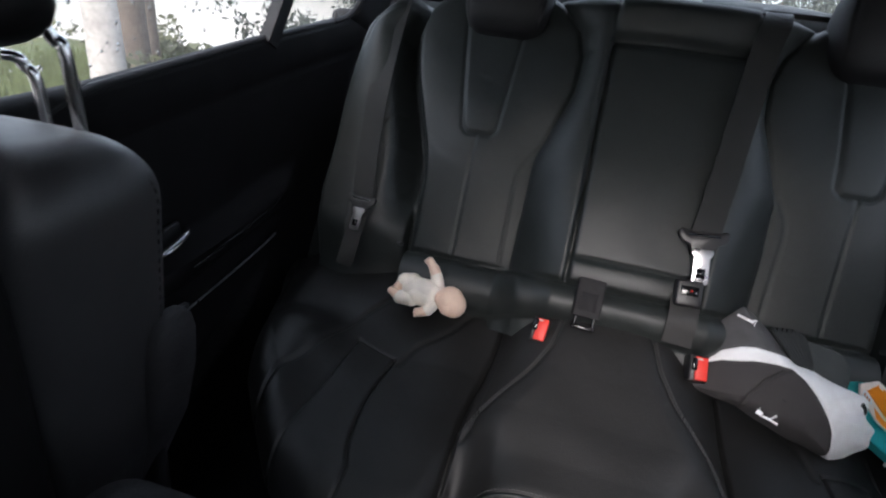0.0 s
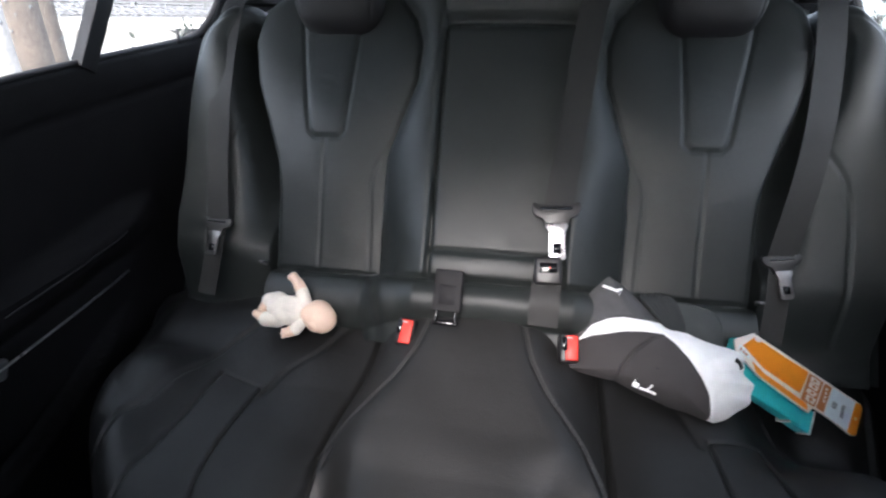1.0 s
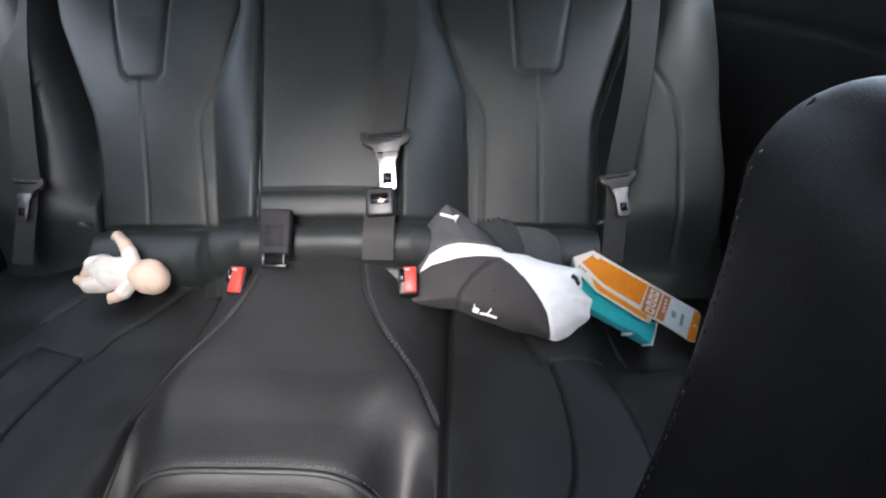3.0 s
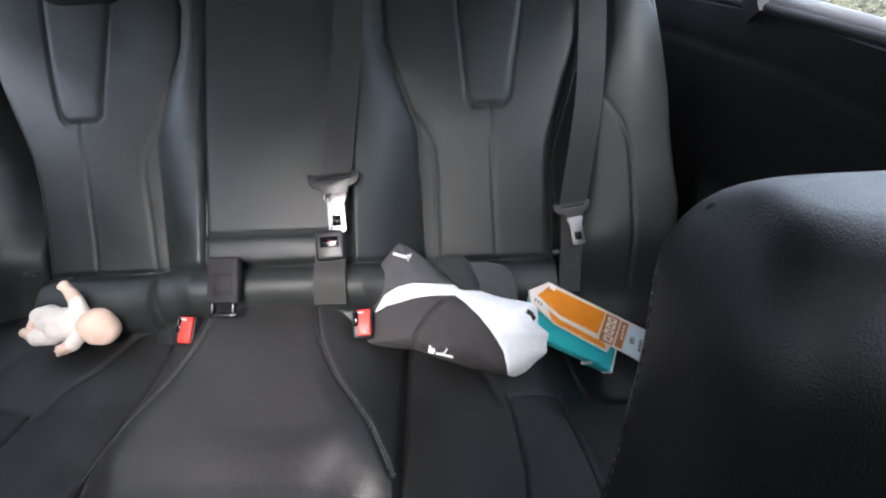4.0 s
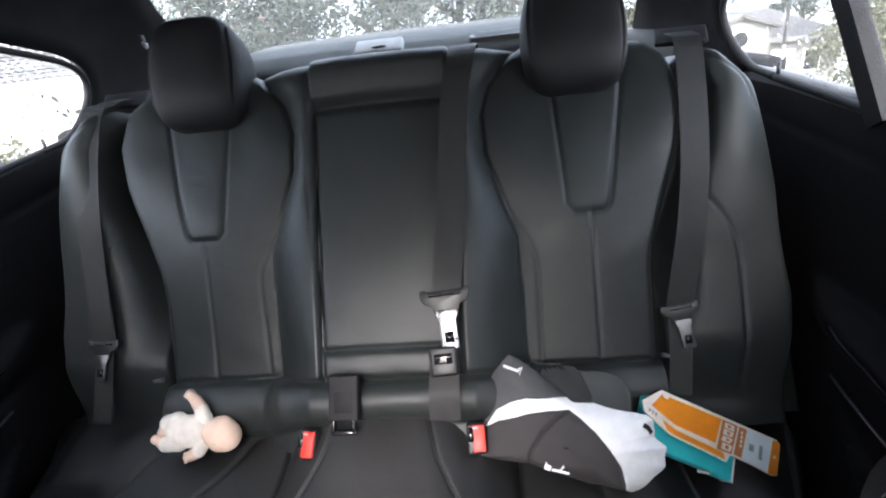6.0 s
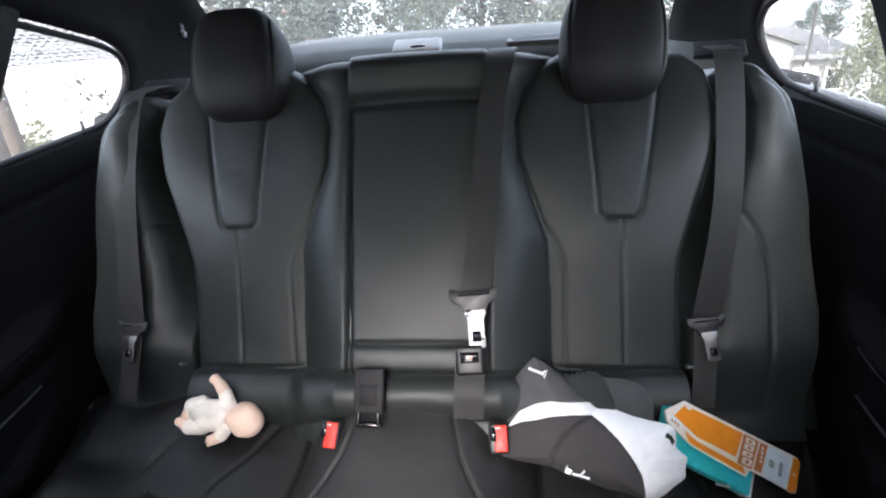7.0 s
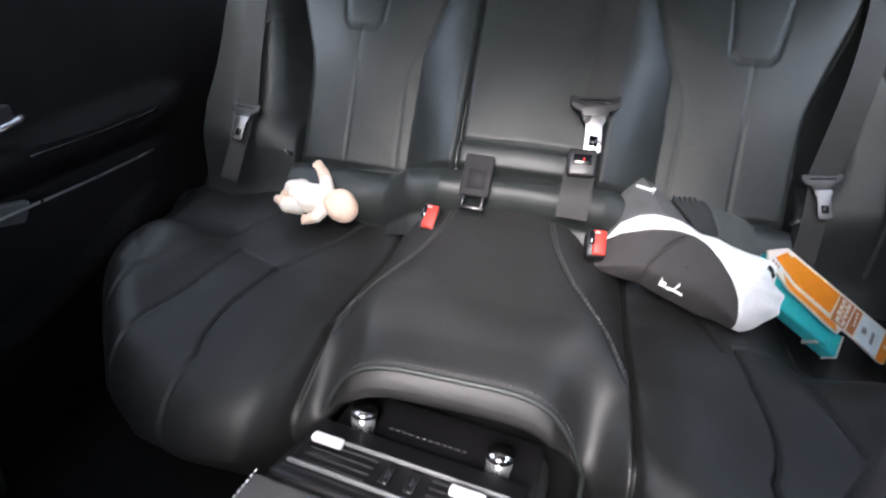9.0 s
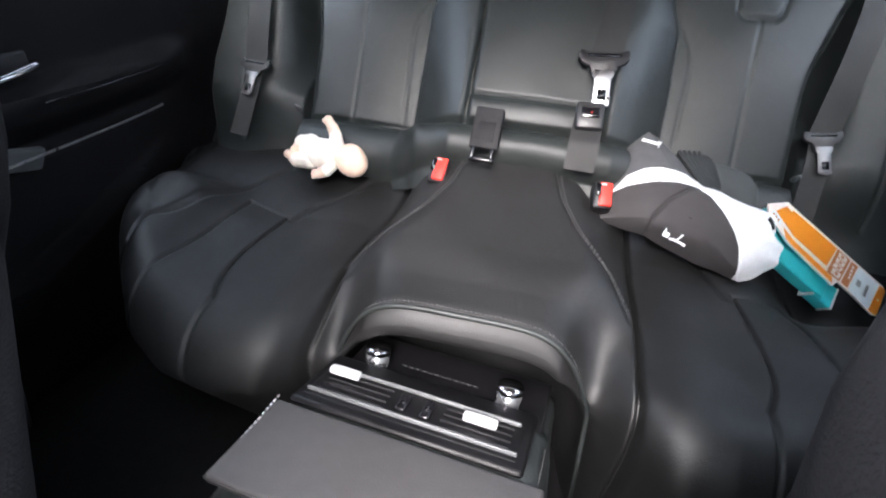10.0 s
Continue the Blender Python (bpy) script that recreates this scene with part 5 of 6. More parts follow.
brim_line = [(0.0, 0.050), (0.012, 0.078), (0.030, 0.079), (0.050, 0.077), (0.074, 0.069), (0.089, 0.051), (0.092, 0.028), (0.088, 0.006), (0.05, 0.0), (0.0, 0.01)]
flat_piece("brim", brim_line, -0.003, -0.008, CAP_PEAK, cap, 0.009, "stiff dark grey brim")
flat_piece("inner_fold", [(-0.050, 0.078), (-0.030, 0.086), (0.004, 0.090), (0.018, 0.080), (0.028, 0.060), (0.036, 0.034), (0.0, 0.03), (-0.02, 0.045)], 0.003, -0.010, CAP_BLACK, cap, 0.008, "black inner fabric fold")
for k in range(5):
    o = k * 0.0075
    flat_piece("strap_fold", [(-0.040 + o, 0.083 + o * 0.1), (-0.034 + o, 0.086 + o * 0.1), (0.010 + o * 0.8, 0.040 - o * 0.3), (0.004 + o * 0.8, 0.036 - o * 0.3)], 0.0085 - 0.0012 * k, 0.0, CAP_BLACK, cap, 0.002, rows=3)


def cap_mark(pts, w, mat=CAP_WHITE, name="stitched_mark"):
    zs = []
    for a, b in pts:
        d = np.hypot(A - a, Bq - b)
        i = np.unravel_index(np.argmin(d), d.shape)
        zs.append(cap_at(a, b, float(Nq[i]) + 0.0014))
    mesh_part(name, *ribbon(zs, tuple(CAP_2), w, 0.0008), mat, cap, smooth=False)


cap_mark([(0.101, 0.002), (0.108, -0.003), (0.113, -0.012)], 0.007, CAP_BLACK, "strap_opening")
cap_mark([(-0.096, 0.096), (-0.086, 0.093), (-0.074, 0.089)], 0.0042)
cap_mark([(-0.074, 0.091), (-0.068, 0.093), (-0.073, 0.084)], 0.0050)
cap_mark([(-0.047, -0.046), (-0.042, -0.047), (-0.038, -0.049)], 0.011)
cap_mark([(-0.037, -0.053), (-0.030, -0.054), (-0.020, -0.057), (-0.012, -0.060)], 0.0045)
cap_mark([(-0.026, -0.054), (-0.020, -0.046)], 0.0030)
cap_mark([(-0.045, -0.040), (-0.044, -0.044)], 0.0035)

# ---------- boxed packaging ----------
pack = thing("package", "orange and teal retail package in clear wrapping on the seat", "package", (0.52, 0.0, 0.29))
E1 = Vector((0.846, 0.046, -0.531)).normalized()
E2 = Vector((0.347, 0.708, 0.615))
E2 = (E2 - E1 * E2.dot(E1)).normalized()
E3 = E1.cross(E2)
PM = Matrix((E1, E2, E3)).transposed().to_4x4()
PM.translation = Vector((0.438, 0.0255, 0.446)) - E2 * 0.009


def pack_box(name, u0, u1, v0, v1, w0, w1, mat, parent, bevel=0.0008, label=""):
    bm = bmesh.new()
    box(bm, (u1 - u0, v1 - v0, w1 - w0), PM @ pose((u0 + u1) / 2, (v0 + v1) / 2, (w0 + w1) / 2), bevel, 2)
    return part(name, bm, mat, parent, label, smooth=False)


def pack_sheet(name, poly, w0, w1, mat, parent, label=""):
    bm = bmesh.new()
    f = bm.faces.new([bm.verts.new(PM @ Vector((u, v, w0))) for u, v in poly])
    ext = bmesh.ops.extrude_face_region(bm, geom=[f])
    bmesh.ops.translate(bm, vec=E3 * (w1 - w0), verts=[v for v in ext["geom"] if isinstance(v, bmesh.types.BMVert)])
    bmesh.ops.recalc_face_normals(bm, faces=bm.faces)
    return part(name, bm, mat, parent, label, smooth=False)


UW, VW = 0.224, -0.0567


def ps(*pts):
    """Points of the sleeve as shares of its length and width."""
    return [(a * UW, b * VW) for a, b in pts]


case = pack_box("case", -0.011, 0.140, -0.086, -0.011, -0.036, -0.0120, TEAL, pack, 0.003, "teal card inner box")
pack_box("end_flap", 0.124, 0.163, -0.088, -0.049, -0.040, -0.016, TEAL, case, 0.003)
pack_box("end_rib", 0.1195, 0.1238, -0.0895, -0.0475, -0.041, -0.0150, PALE, case, 0.001)
pack_box("end_rib", 0.1632, 0.1655, -0.089, -0.0475, -0.041, -0.0154, PALE, case, 0.001)
sleeve = pack_sheet("sleeve", ps((0, 0), (-0.129, 0.473), (-0.095, 0.74), (0.128, 1.05), (0.60, 1.15), (0.625, 0.93), (0.81, 0.95), (1.0, 1.01), (1.035, 0.95), (1.04, 0.10), (1.01, 0.0)), -0.0035, 0.0, PALE, pack, "pale printed card sleeve")
pack_sheet("print", ps((0.012, 0.10), (-0.057, 0.50), (0.042, 0.62), (0.153, 0.757), (0.488, 0.78), (0.516, 0.078)), 0.0002, 0.0007, ORANGE, sleeve, "orange printed panel")
pack_sheet("print", ps((0.05, 0.76), (0.10, 0.98), (0.15, 1.02), (0.585, 1.10), (0.560, 0.94), (0.16, 0.87)), 0.0002, 0.0007, ORANGE, sleeve)
pack_sheet("print", ps((-0.085, 0.54), (-0.080, 0.72), (0.02, 0.76), (0.01, 0.60)), 0.0002, 0.0007, PALE_BLUE, sleeve)
for k in range(3):
    pack_sheet("print_bar", ps((-0.072 + k * 0.026, 0.60 + k * 0.02), (-0.072 + k * 0.026, 0.69 + k * 0.02), (-0.058 + k * 0.026, 0.70 + k * 0.02), (-0.058 + k * 0.026, 0.61 + k * 0.02)), 0.0008, 0.0011, BRONZE, sleeve)
pack_sheet("print", ps((0.018, 0.06), (0.014, 0.16), (0.06, 0.18), (0.065, 0.08)), 0.0008, 0.0011, PALE, sleeve)
pack_sheet("print", ps((0.525, 0.08), (0.508, 0.92), (0.632, 0.90), (0.658, 0.08)), 0.0002, 0.0007, BRONZE, sleeve)
for b0, b1, lean in ((0.13, 0.28, 0.01), (0.31, 0.46, 0.0), (0.50, 0.64, -0.01), (0.68, 0.86, 0.0)):
    pack_sheet("print_bar", ps((0.545, b0), (0.540 + lean, b1), (0.618 + lean, b1), (0.628, b0)), 0.0008, 0.0011, PALE, sleeve)
    pack_sheet("print_bar", ps((0.570, b0 + 0.04), (0.570, b1 - 0.04), (0.598, b1 - 0.04), (0.598, b0 + 0.04)), 0.0012, 0.0014, BRONZE, sleeve)
pack_sheet("print", ps((0.672, 0.08), (0.650, 0.88), (0.715, 0.88), (0.738, 0.08)), 0.0002, 0.0007, BRONZE, sleeve)
for b0 in (0.18, 0.30, 0.42, 0.54):
    pack_sheet("print_bar", ps((0.690, b0), (0.688, b0 + 0.08), (0.706, b0 + 0.08), (0.708, b0)), 0.0008, 0.0011, PALE, sleeve)
pack_sheet("label", ps((0.750, 0.06), (0.728, 0.92), (0.945, 0.97), (0.965, 0.06)), 0.0002, 0.0007, PALE_BLUE, sleeve, "pale blue price label")
for k in range(9):
    b = 0.36 + k * 0.042
    pack_sheet("code_bar", ps((0.858, b), (0.858, b + 0.024), (0.886, b + 0.024), (0.886, b)), 0.0008, 0.0011, INK, sleeve)
for k in range(4):
    b = 0.42 + k * 0.05
    pack_sheet("print_bar", ps((0.770, b), (0.770, b + 0.03), (0.812, b + 0.03), (0.812, b)), 0.0008, 0.0011, GREY_TRIM, sleeve)
pack_sheet("tab", ps((0.972, 0.05), (0.952, 0.98), (0.998, 0.995), (1.030, 0.94), (1.034, 0.11), (1.012, 0.03)), 0.0002, 0.0009, ORANGE, sleeve, "orange end tab")
pack_sheet("print_bar", ps((0.985, 0.46), (0.985, 0.54), (1.005, 0.54), (1.005, 0.46)), 0.0010, 0.0013, PALE, sleeve)

# ---------- rain on the glass ----------
WATER = bpy.data.materials.new("rain_water")
WATER.use_nodes = True
wb = WATER.node_tree.nodes["Principled BSDF"]
wb.inputs["Transmission Weight"].default_value, wb.inputs["IOR"].default_value, wb.inputs["Roughness"].default_value = 1.0, 1.33, 0.03
drop_rng = np.random.default_rng(11)


def raindrops(parent, corner, across, up, out, count, big, shape=None):
    """Flattened water drops on the outer face of a pane."""
    corner, across, up, out = (np.array(v, float) for v in (corner, across, up, out))
    verts, faces = [], []
    au, uu = across / np.linalg.norm(across), up / np.linalg.norm(up)
    while count > 0:
        a, b = drop_rng.random(2)
        if shape is not None and not shape(a, b):
            continue
        count -= 1
        r = big * (0.25 + 0.75 * drop_rng.random() ** 3)
        c = corner + a * across + b * up
        o = len(verts)
        stretch = drop_rng.uniform(0.8, 1.5)
        for k in range(7):
            t = 2 * math.pi * k / 7
            verts.append(c + (au * math.cos(t) + uu * math.sin(t) * stretch) * r)
        for k in range(7):
            t = 2 * math.pi * k / 7
            verts.append(c + (au * math.cos(t) + uu * math.sin(t) * stretch) * r * 0.65 + out * r * 0.36)
        verts.append(c + out * r * 0.5)
        for k in range(7):
            faces.append((o + k, o + (k + 1) % 7, o + 7 + (k + 1) % 7, o + 7 + k))
            faces.append((o + 7 + k, o + 7 + (k + 1) % 7, o + 14))
        faces.append(tuple(o + k for k in range(7))[::-1])
    tagged(mesh_part("raindrops", verts, faces, WATER, parent), kind="stuff")


raindrops(rear_glass, (-0.625, 0.873, 0.9905), (1.25, 0, 0), (0, -0.398, 0.2165), (0, 0.478, 0.878), 1500, 0.0034, lambda a, b: abs(a - 0.5) < 0.5 - 0.09 * b)
for side_glass, side in door_glass:
    raindrops(side_glass, (side * (side_x(0.80) + 0.0165), -0.42, 0.80), (0, 0.90, 0), (side * (side_x(1.09) - side_x(0.80)), 0, 0.29), (side, 0, 0.1), 650, 0.0032,
              lambda a, b: bool(inside(np.array(-0.42 + 0.90 * a), np.array(0.80 + 0.29 * b), [(y * 0.97, 0.95 + (z - 0.95) * 0.94) for y, z in WIN])))

# ---------- outside ----------
gx, gy = np.meshgrid(np.linspace(-90, 90, 61), np.linspace(-60, 120, 61), indexing="ij")


def ground_z(x, y):
    return -0.42 - 0.21 * np.clip(x - 3.0, 0, 14) - 0.004 * np.abs(y)


PG = np.stack([gx, gy, ground_z(gx, gy)], -1)
ground = grid_regions(PG, np.zeros((60, 60), int), ["ground"], None, CONCRETE)[0]
tagged(ground, "pale concrete driveway and street around the car", "ground", kind="structure")

rng = np.random.default_rng(5)


def leaves(name, centre, spread, count, size, mat, parent, clumps=34, label=""):
    """A crown of many small leaves, gathered in clumps."""
    c = np.array(centre) + rng.normal(0, 0.5, (clumps, 3)) * np.array(spread)
    pick = rng.integers(0, clumps, count)
    p = c[pick] + rng.normal(0, 0.15, (count, 3)) * np.array(spread) * rng.uniform(0.6, 1.3, clumps)[pick][:, None]
    a, b = rng.normal(size=(count, 3)), rng.normal(size=(count, 3))
    a /= np.linalg.norm(a, axis=1)[:, None]
    b -= a * (a * b).sum(1)[:, None]
    b /= np.linalg.norm(b, axis=1)[:, None]
    s = size * rng.uniform(0.6, 1.4, count)[:, None]
    v = np.stack([p - a * s, p + b * s * 0.45, p + a * s, p - b * s * 0.45], 1).reshape(-1, 3)
    f = np.arange(count * 4).reshape(-1, 4)
    return mesh_part(name, v, f, mat, parent, label, smooth=False)


def tree(x, y, height, radius, crown, mat, bark, label, base=None, leaf=0.09, count=2600):
    z0 = float(ground_z(x, y)) if base is None else base
    ob = thing("tree", label, "tree", (x, y, z0), "street trees")
    verts, faces = tube(smooth_line([(x, y, z0 - 0.1), (x + 0.03, y, z0 + height * 0.3), (x - 0.05, y + 0.05, z0 + height * 0.7), (x + 0.05, y, z0 + height)], 14), radius, 14)
    k = 14
    verts = [v + (Vector((x, y, v.z)) - v) * 0.45 * (i // k) / 14 for i, v in enumerate(verts)]
    mesh_part("trunk", verts, faces, bark, ob)
    for a in range(5):
        t = a * 1.26 + x
        p0 = Vector((x, y, z0 + height * (0.5 + 0.09 * a)))
        p1 = p0 + Vector((math.cos(t) * crown[0] * 0.6, math.sin(t) * crown[1] * 0.6, height * 0.28))
        mesh_part("limb", *tube(smooth_line([p0, p0.lerp(p1, 0.5) + Vector((0, 0, -0.05)), p1], 6), radius * 0.35, 7), bark, ob)
    leaves("crown", (x, y, z0 + height * 1.02), crown, count, leaf, mat, ob)
    return ob


def shrub(x, y, spread, mat, label, leaf=0.05, count=1500):
    z0 = float(ground_z(x, y))
    ob = thing("shrub", label, "shrub", (x, y, z0), "garden shrubs")
    bm = bmesh.new()
    for k in range(5):
        rod(bm, (x, y, z0 - 0.05), (x + 0.25 * spread[0] * math.cos(k * 1.3), y + 0.25 * spread[1] * math.sin(k * 1.3), z0 + spread[2] * 0.8), 0.025, 0.01, 6)
    part("stems", bm, BARK, ob)
    leaves("foliage", (x, y, z0 + spread[2] * 0.75), (spread[0] * 0.8, spread[1] * 0.8, spread[2] * 0.62), count, leaf, mat, ob, 30)
    return ob


tree(-4.1, 2.85, 4.5, 0.15, (1.6, 1.6, 1.0), LEAF, BARK_PALE, "pale-barked street tree beside the driveway", leaf=0.08, count=1500)
tree(-4.9, 3.95, 5.0, 0.17, (1.8, 1.8, 1.2), LEAF, BARK, "brown-trunked street tree on the grass verge", leaf=0.08, count=1500)
tree(-5.6, 4.9, 5.0, 0.13, (1.8, 1.8, 1.2), LEAF, BARK, "dark-trunked street tree on the grass verge", leaf=0.08, count=1500)
for x, y, h, r in ((-6.6, 15.5, 2.5, 0.2), (-4.6, 14, 2.3, 0.16), (-2.33, 15, 2.6, 0.26), (-0.3, 14.5, 2.3, 0.15), (1.6, 14, 2.2, 0.16), (3.4, 16, 2.6, 0.2), (-9, 17, 3, 0.25)):
    tree(x, y, h, r, (2.2, 1.6, 1.7), LEAF, BARK, "low-branched leafy tree behind the car", leaf=0.06, count=9000)
for x, y, h, r in ((25, 45, 3.6, 0.2), (12.5, 16.5, 5, 0.22), (16.5, 24, 5.5, 0.25), (20.2, 40, 2.0, 0.14), (16.5, 40, 2.0, 0.14)):
    tree(x, y, h, r, (1.8, 1.6, 1.6), LEAF, BARK, "tall leafy tree beside the street", leaf=0.07, count=8000)
for x, y, sp in ((-4.2, 10.2, (1.6, 0.8, 1.5)), (-1.6, 10.8, (1.6, 0.8, 1.6)), (1.2, 10.4, (1.5, 0.8, 1.5)), (3.6, 11.0, (1.5, 0.8, 1.6))):
    shrub(x, y, sp, LEAF, "rounded green garden shrub", 0.045, 5000)
for x, y, sp in ((8.2, 11.2, (1.3, 1.5, 2.1)), (9.4, 13.6, (1.3, 1.6, 2.2)), (7.4, 8.6, (1.2, 1.5, 1.8)), (7.0, 6.2, (1.0, 1.4, 1.7)), (15.2, 22.0, (1.6, 1.6, 2.6))):
    shrub(x, y, sp, LEAF_YELLOW, "dense yellow-green hedge shrub beside the street", 0.045, 7000)
for x, y, sp in ((-3.3, 3.1, (0.9, 0.7, 0.42)), (-3.5, 4.4, (0.9, 0.7, 0.42)), (-4.8, 6.6, (0.8, 0.8, 0.8)), (-6.2, 5.6, (0.8, 0.8, 0.4))):
    shrub(x, y, sp, LEAF_YELLOW if sp[2] < 0.5 else LEAF, "low ragged clump of plants on the verge", 0.05, 900)

# slim palm in front of the grey house
px_, py_ = 13.45, 25.0
pz_ = float(ground_z(px_, py_))
palm = thing("palm_tree", "slim grey-trunked palm with drooping feathery fronds", "palm tree", (px_, py_, pz_), "street trees")
mesh_part("trunk", *tube(smooth_line([(px_, py_, pz_ - 0.1), (px_ + 0.04, py_, pz_ + 2.4), (px_, py_, pz_ + 3.8)], 12), 0.075, 10), PALM_BARK, palm)
for k in range(15):
    t, rise = k * 2.4, 0.55 * math.sin(k * 1.7)
    d = Vector((math.cos(t), math.sin(t), 0))
    spine = smooth_line([Vector((px_, py_, pz_ + 3.75)), Vector((px_, py_, pz_ + 4.1 + rise)) + d * 0.7, Vector((px_, py_, pz_ + 3.55 + rise)) + d * 1.35], 18)
    verts, faces = [], []
    for i, q in enumerate(spine[1:]):
        for sgn in (-1, 1):
            o, w = len(verts), Vector((-d.y, d.x, 0)) * sgn * 0.30 * math.sin(0.4 + 2.6 * i / 18) + d * 0.08 + Vector((0, 0, -0.16))
            verts += [q - d * 0.018, q + d * 0.018, q + w]
            faces.append((o, o + 1, o + 2))
    mesh_part("frond", verts, faces, LEAF, palm, smooth=False)

lawn_far = mesh_part("lawn", [(x, y, float(ground_z(x, y)) + 0.02) for x, y in ((9.0, 20.0), (16.9, 20.0), (16.9, 29.0), (9.0, 29.0))], [(0, 1, 2, 3)], GRASS, None)
tagged(lawn_far, "green front lawn before the grey house", "lawn", kind="structure")
lawn = mesh_part("lawn", [(-9, 1.0, -0.40), (-2.6, 1.0, -0.40), (-2.6, 6.5, -0.425), (-9, 6.5, -0.425)], [(0, 1, 2, 3)], GRASS, None)
tagged(lawn, "strip of grass verge beside the driveway", "lawn", kind="structure")
n = 9000
bx, by = rng.uniform(-7, -2.6, n), rng.uniform(1.2, 6.4, n)
hgt = rng.uniform(0.08, 0.30, n)
dx, dy = rng.normal(0, 0.05, n), rng.normal(0, 0.05, n)
z = np.full(n, -0.41)
v = np.stack([np.stack([bx - 0.012, by, z], 1), np.stack([bx + 0.012, by + 0.01, z], 1), np.stack([bx + dx, by + dy, z + hgt], 1)], 1).reshape(-1, 3)
grass_ob = mesh_part("grass", v, np.arange(3 * n).reshape(-1, 3), GRASS, None, smooth=False)
tagged(grass_ob, "ragged tufts of green verge grass", "grass", kind="stuff")


sx_, sy_ = 9.87, 18.0
sz_ = float(ground_z(sx_, sy_))
sign = thing("street_sign", "small white street sign on a thin white post", "sign", (sx_, sy_, sz_))
bm = bmesh.new()
rod(bm, (sx_, sy_, sz_ - 0.1), (sx_, sy_, sz_ + 1.22), 0.035, 0.030, 10)
part("post", bm, STUCCO, sign)
bm = bmesh.new()
box(bm, (0.62, 0.03, 0.20), pose(sx_, sy_ - 0.03, sz_ + 0.98, 0, 0, -30), 0.01, 2)
part("plate", bm, STUCCO, sign)


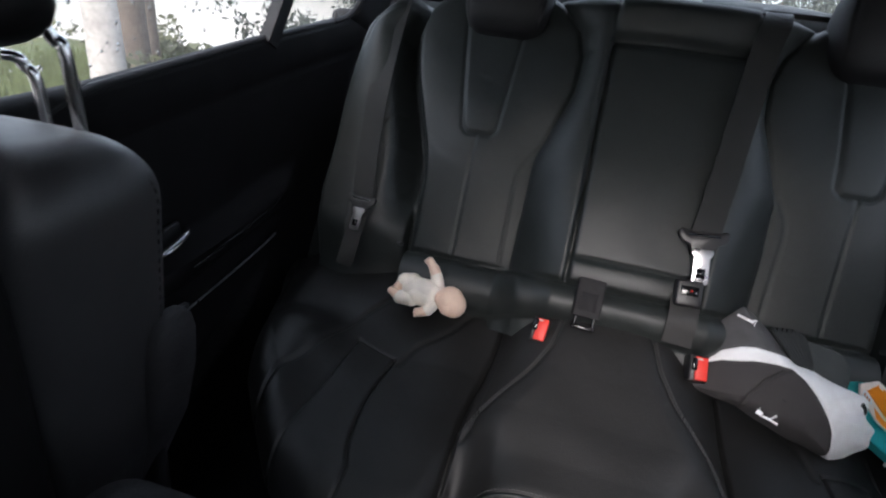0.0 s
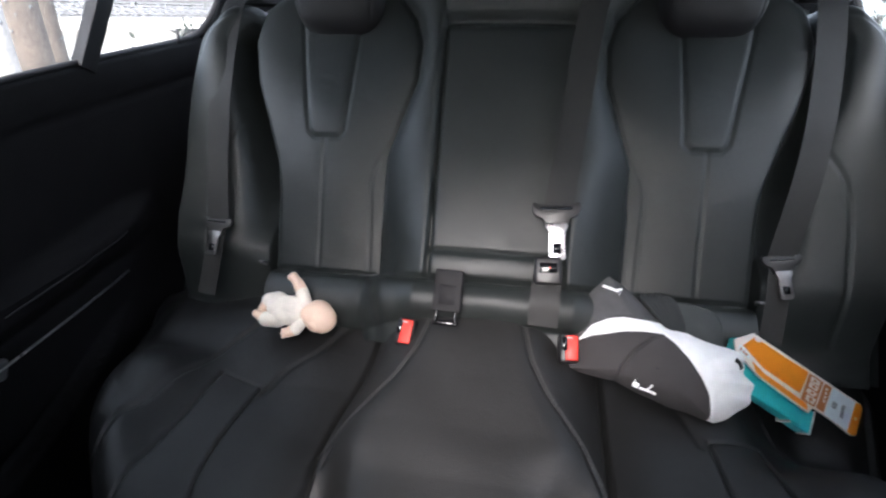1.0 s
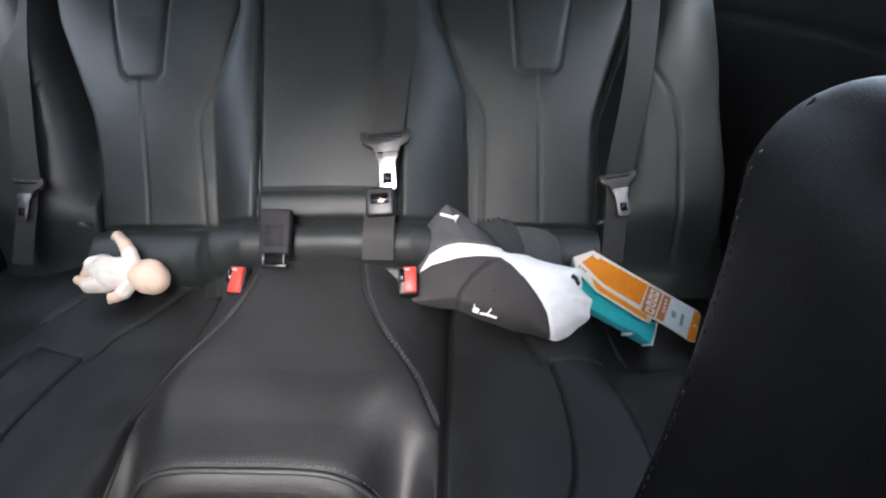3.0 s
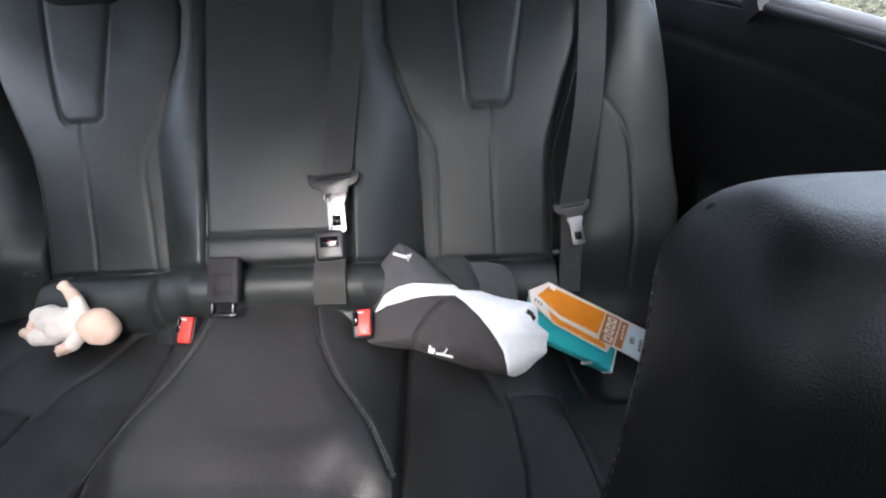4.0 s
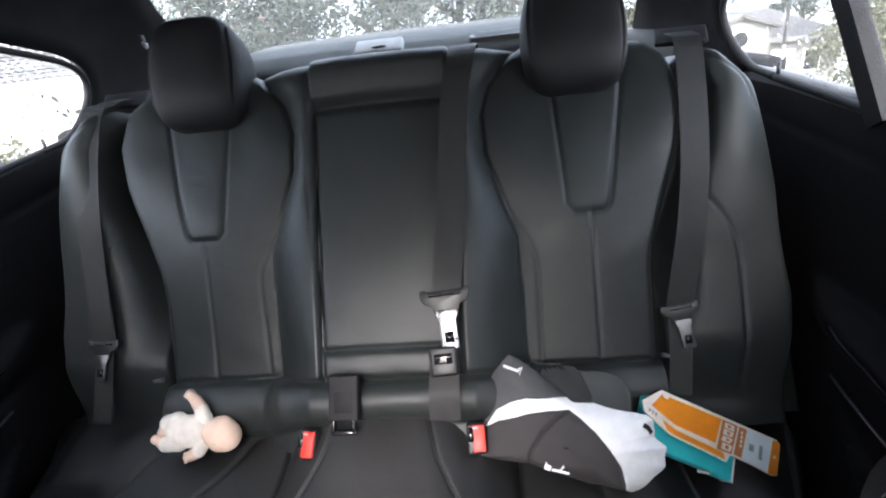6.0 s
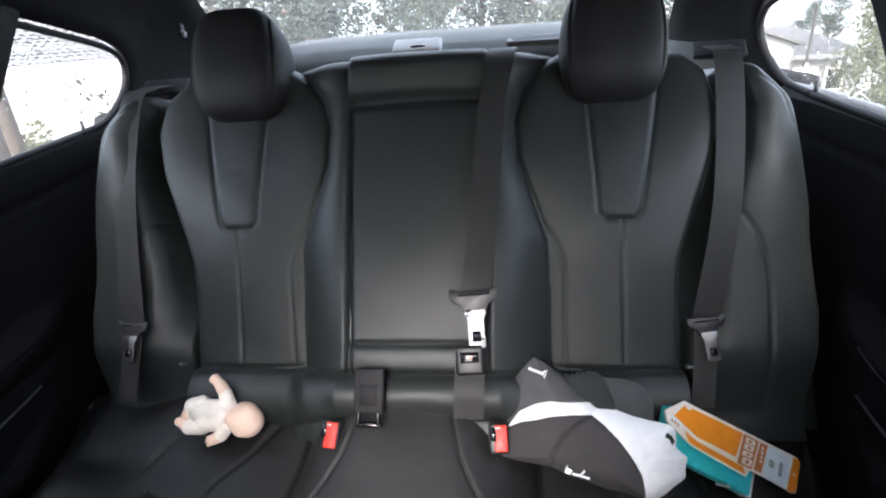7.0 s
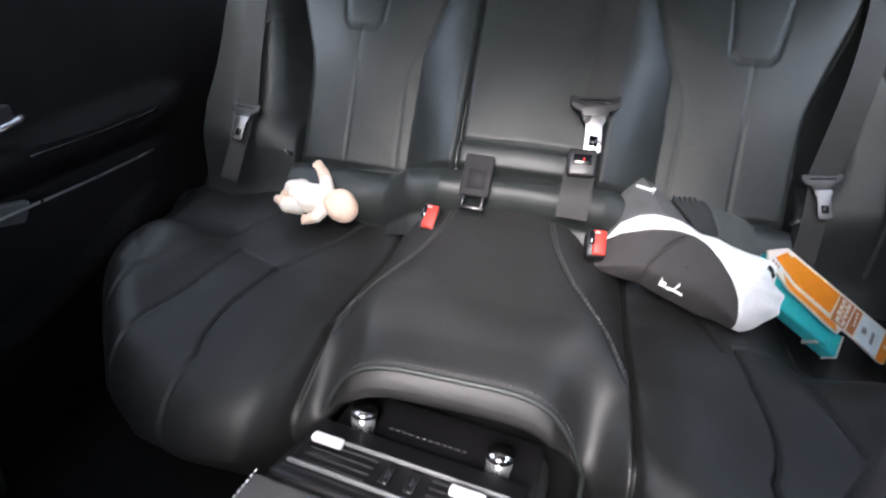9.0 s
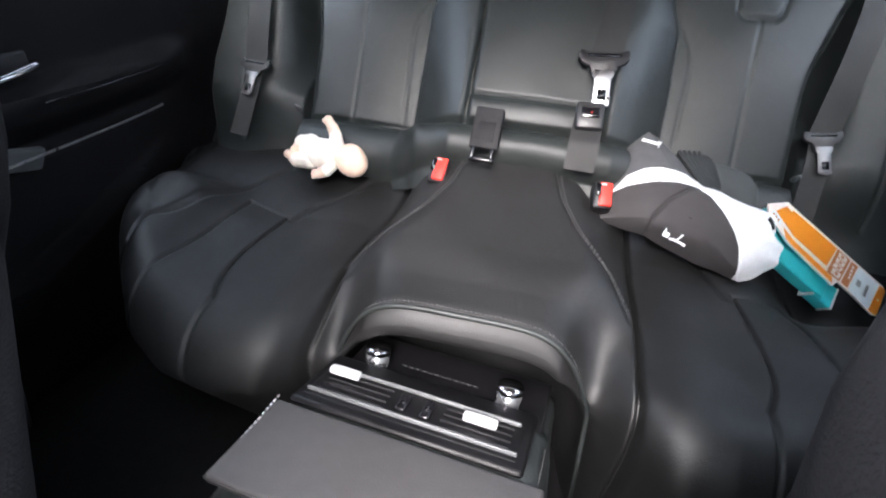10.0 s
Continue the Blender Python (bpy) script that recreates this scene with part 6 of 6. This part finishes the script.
def house(x, y, length, depth, wall_h, turn, wall_mat, label, arch=True, hip=0.0, sunk=0.0):
    z0 = float(ground_z(x, y)) - sunk
    ob = thing("house", label, "house", (x, y, z0), "neighbouring houses")
    m = pose(x, y, z0, 0, 0, turn)
    bm = bmesh.new()
    box(bm, (length, depth, wall_h), m @ pose(0, 0, wall_h / 2))
    wall = part("wall", bm, wall_mat, ob, smooth=False)
    for sgn in (-1, 1):
        nrow, ncol = 15, int(length / 0.20)
        run, rise = depth / 2 + 0.4, depth * 0.22
        verts, faces = [], []
        for r in range(nrow):
            for c in range(ncol):
                u0, u1 = -length / 2 - 0.3 + (length + 0.6) * c / ncol, -length / 2 - 0.3 + (length + 0.6) * (c + 1) / ncol
                t0, t1 = r / nrow, (r + 1.15) / nrow
                o = len(verts)
                for u in np.linspace(u0, u1, 4):
                    hump = 0.035 * math.sin((u - u0) / (u1 - u0) * math.pi)
                    for t, lift in ((t0, 0.03), (t1, 0.0)):
                        verts.append(m @ Vector((u * (1 - hip * min(t, 1.0)), sgn * run * (1 - t), wall_h + rise * t - 0.05 + hump + lift)))
                for q in range(3):
                    faces.append((o + q * 2, o + q * 2 + 2, o + q * 2 + 3, o + q * 2 + 1))
        tagged(mesh_part("roof_tiles", verts, faces, TILE, ob), kind="stuff")
    bm = bmesh.new()
    for sgn in (-1, 1):
        box(bm, (length + 0.6, 0.06, 0.20), m @ pose(0, sgn * (depth / 2 + 0.38), wall_h - 0.08))
    part("fascia", bm, wall_mat, ob, smooth=False)
    bm = bmesh.new()
    for sgn in (-1, 1):
        e = depth / 2 + (0.4 if hip else 0.0)
        a = [bm.verts.new(m @ Vector((sgn * (length / 2 + (0.3 if hip else 0.0)) * k_, dy_, dz_))) for k_, dy_, dz_ in ((1, -e, wall_h), (1, e, wall_h), (1 - hip, 0, wall_h + depth * 0.22 - 0.06))]
        bm.faces.new(a)
    part("hip_roof" if hip else "gable", bm, TILE if hip else wall_mat, ob, smooth=False)
    for u in (2.3, 3.7) if arch else ():
        bm = bmesh.new()
        box(bm, (0.8, 0.10, 1.1), m @ pose(u, -depth / 2 - 0.02, wall_h * 0.55))
        frame_ = part("window", bm, STUCCO, ob, smooth=False)
        bm = bmesh.new()
        box(bm, (0.62, 0.04, 0.92), m @ pose(u, -depth / 2 - 0.06, wall_h * 0.55))
        part("pane", bm, GLOSS, frame_, smooth=False)
    if arch:
        # gabled front wing with a round-headed window
        gm, gh = m @ pose(-0.1, -depth / 2 - 0.9, 0), 3.2
        bm = bmesh.new()
        fr = [bm.verts.new(gm @ Vector((u, -0.9, w))) for u, w in ((-1.3, 0), (1.3, 0), (1.3, gh), (0, gh + 0.5), (-1.3, gh))]
        bk = [bm.verts.new(v.co + gm.to_3x3() @ Vector((0, 2.0, 0))) for v in fr]
        bm.faces.new(fr)
        for i in range(5):
            bm.faces.new((fr[i], bk[i], bk[(i + 1) % 5], fr[(i + 1) % 5]))
        bmesh.ops.recalc_face_normals(bm, faces=bm.faces)
        part("front_wing", bm, wall_mat, ob, smooth=False)
        for sgn in (-1, 1):
            bm = bmesh.new()
            box(bm, (1.75, 2.6, 0.12), gm @ pose(sgn * 0.80, 0.15, gh + 0.27, 0, sgn * 21.0, 0))
            part("wing_roof", bm, TILE, ob, smooth=False)
        bm = bmesh.new()
        rod(bm, gm @ Vector((0, -0.97, 2.75)), gm @ Vector((0, -0.87, 2.75)), 0.44, seg=28)
        surround = part("arch_surround", bm, STUCCO, ob, smooth=False)
        bm = bmesh.new()
        rod(bm, gm @ Vector((0, -1.0, 2.75)), gm @ Vector((0, -0.9, 2.75)), 0.34, seg=28)
        part("arch_window", bm, GLOSS, surround, smooth=False)
    return ob


house(-10.5, 10.5, 16, 5, 1.35, 75, STUCCO, "low white stucco house with a tiled roof", False)
house(12.9, 31.0, 9.6, 6, 2.55, -8, STUCCO_GREY, "grey stucco house with a tiled roof and arched window", True, 0.52, 1.15)
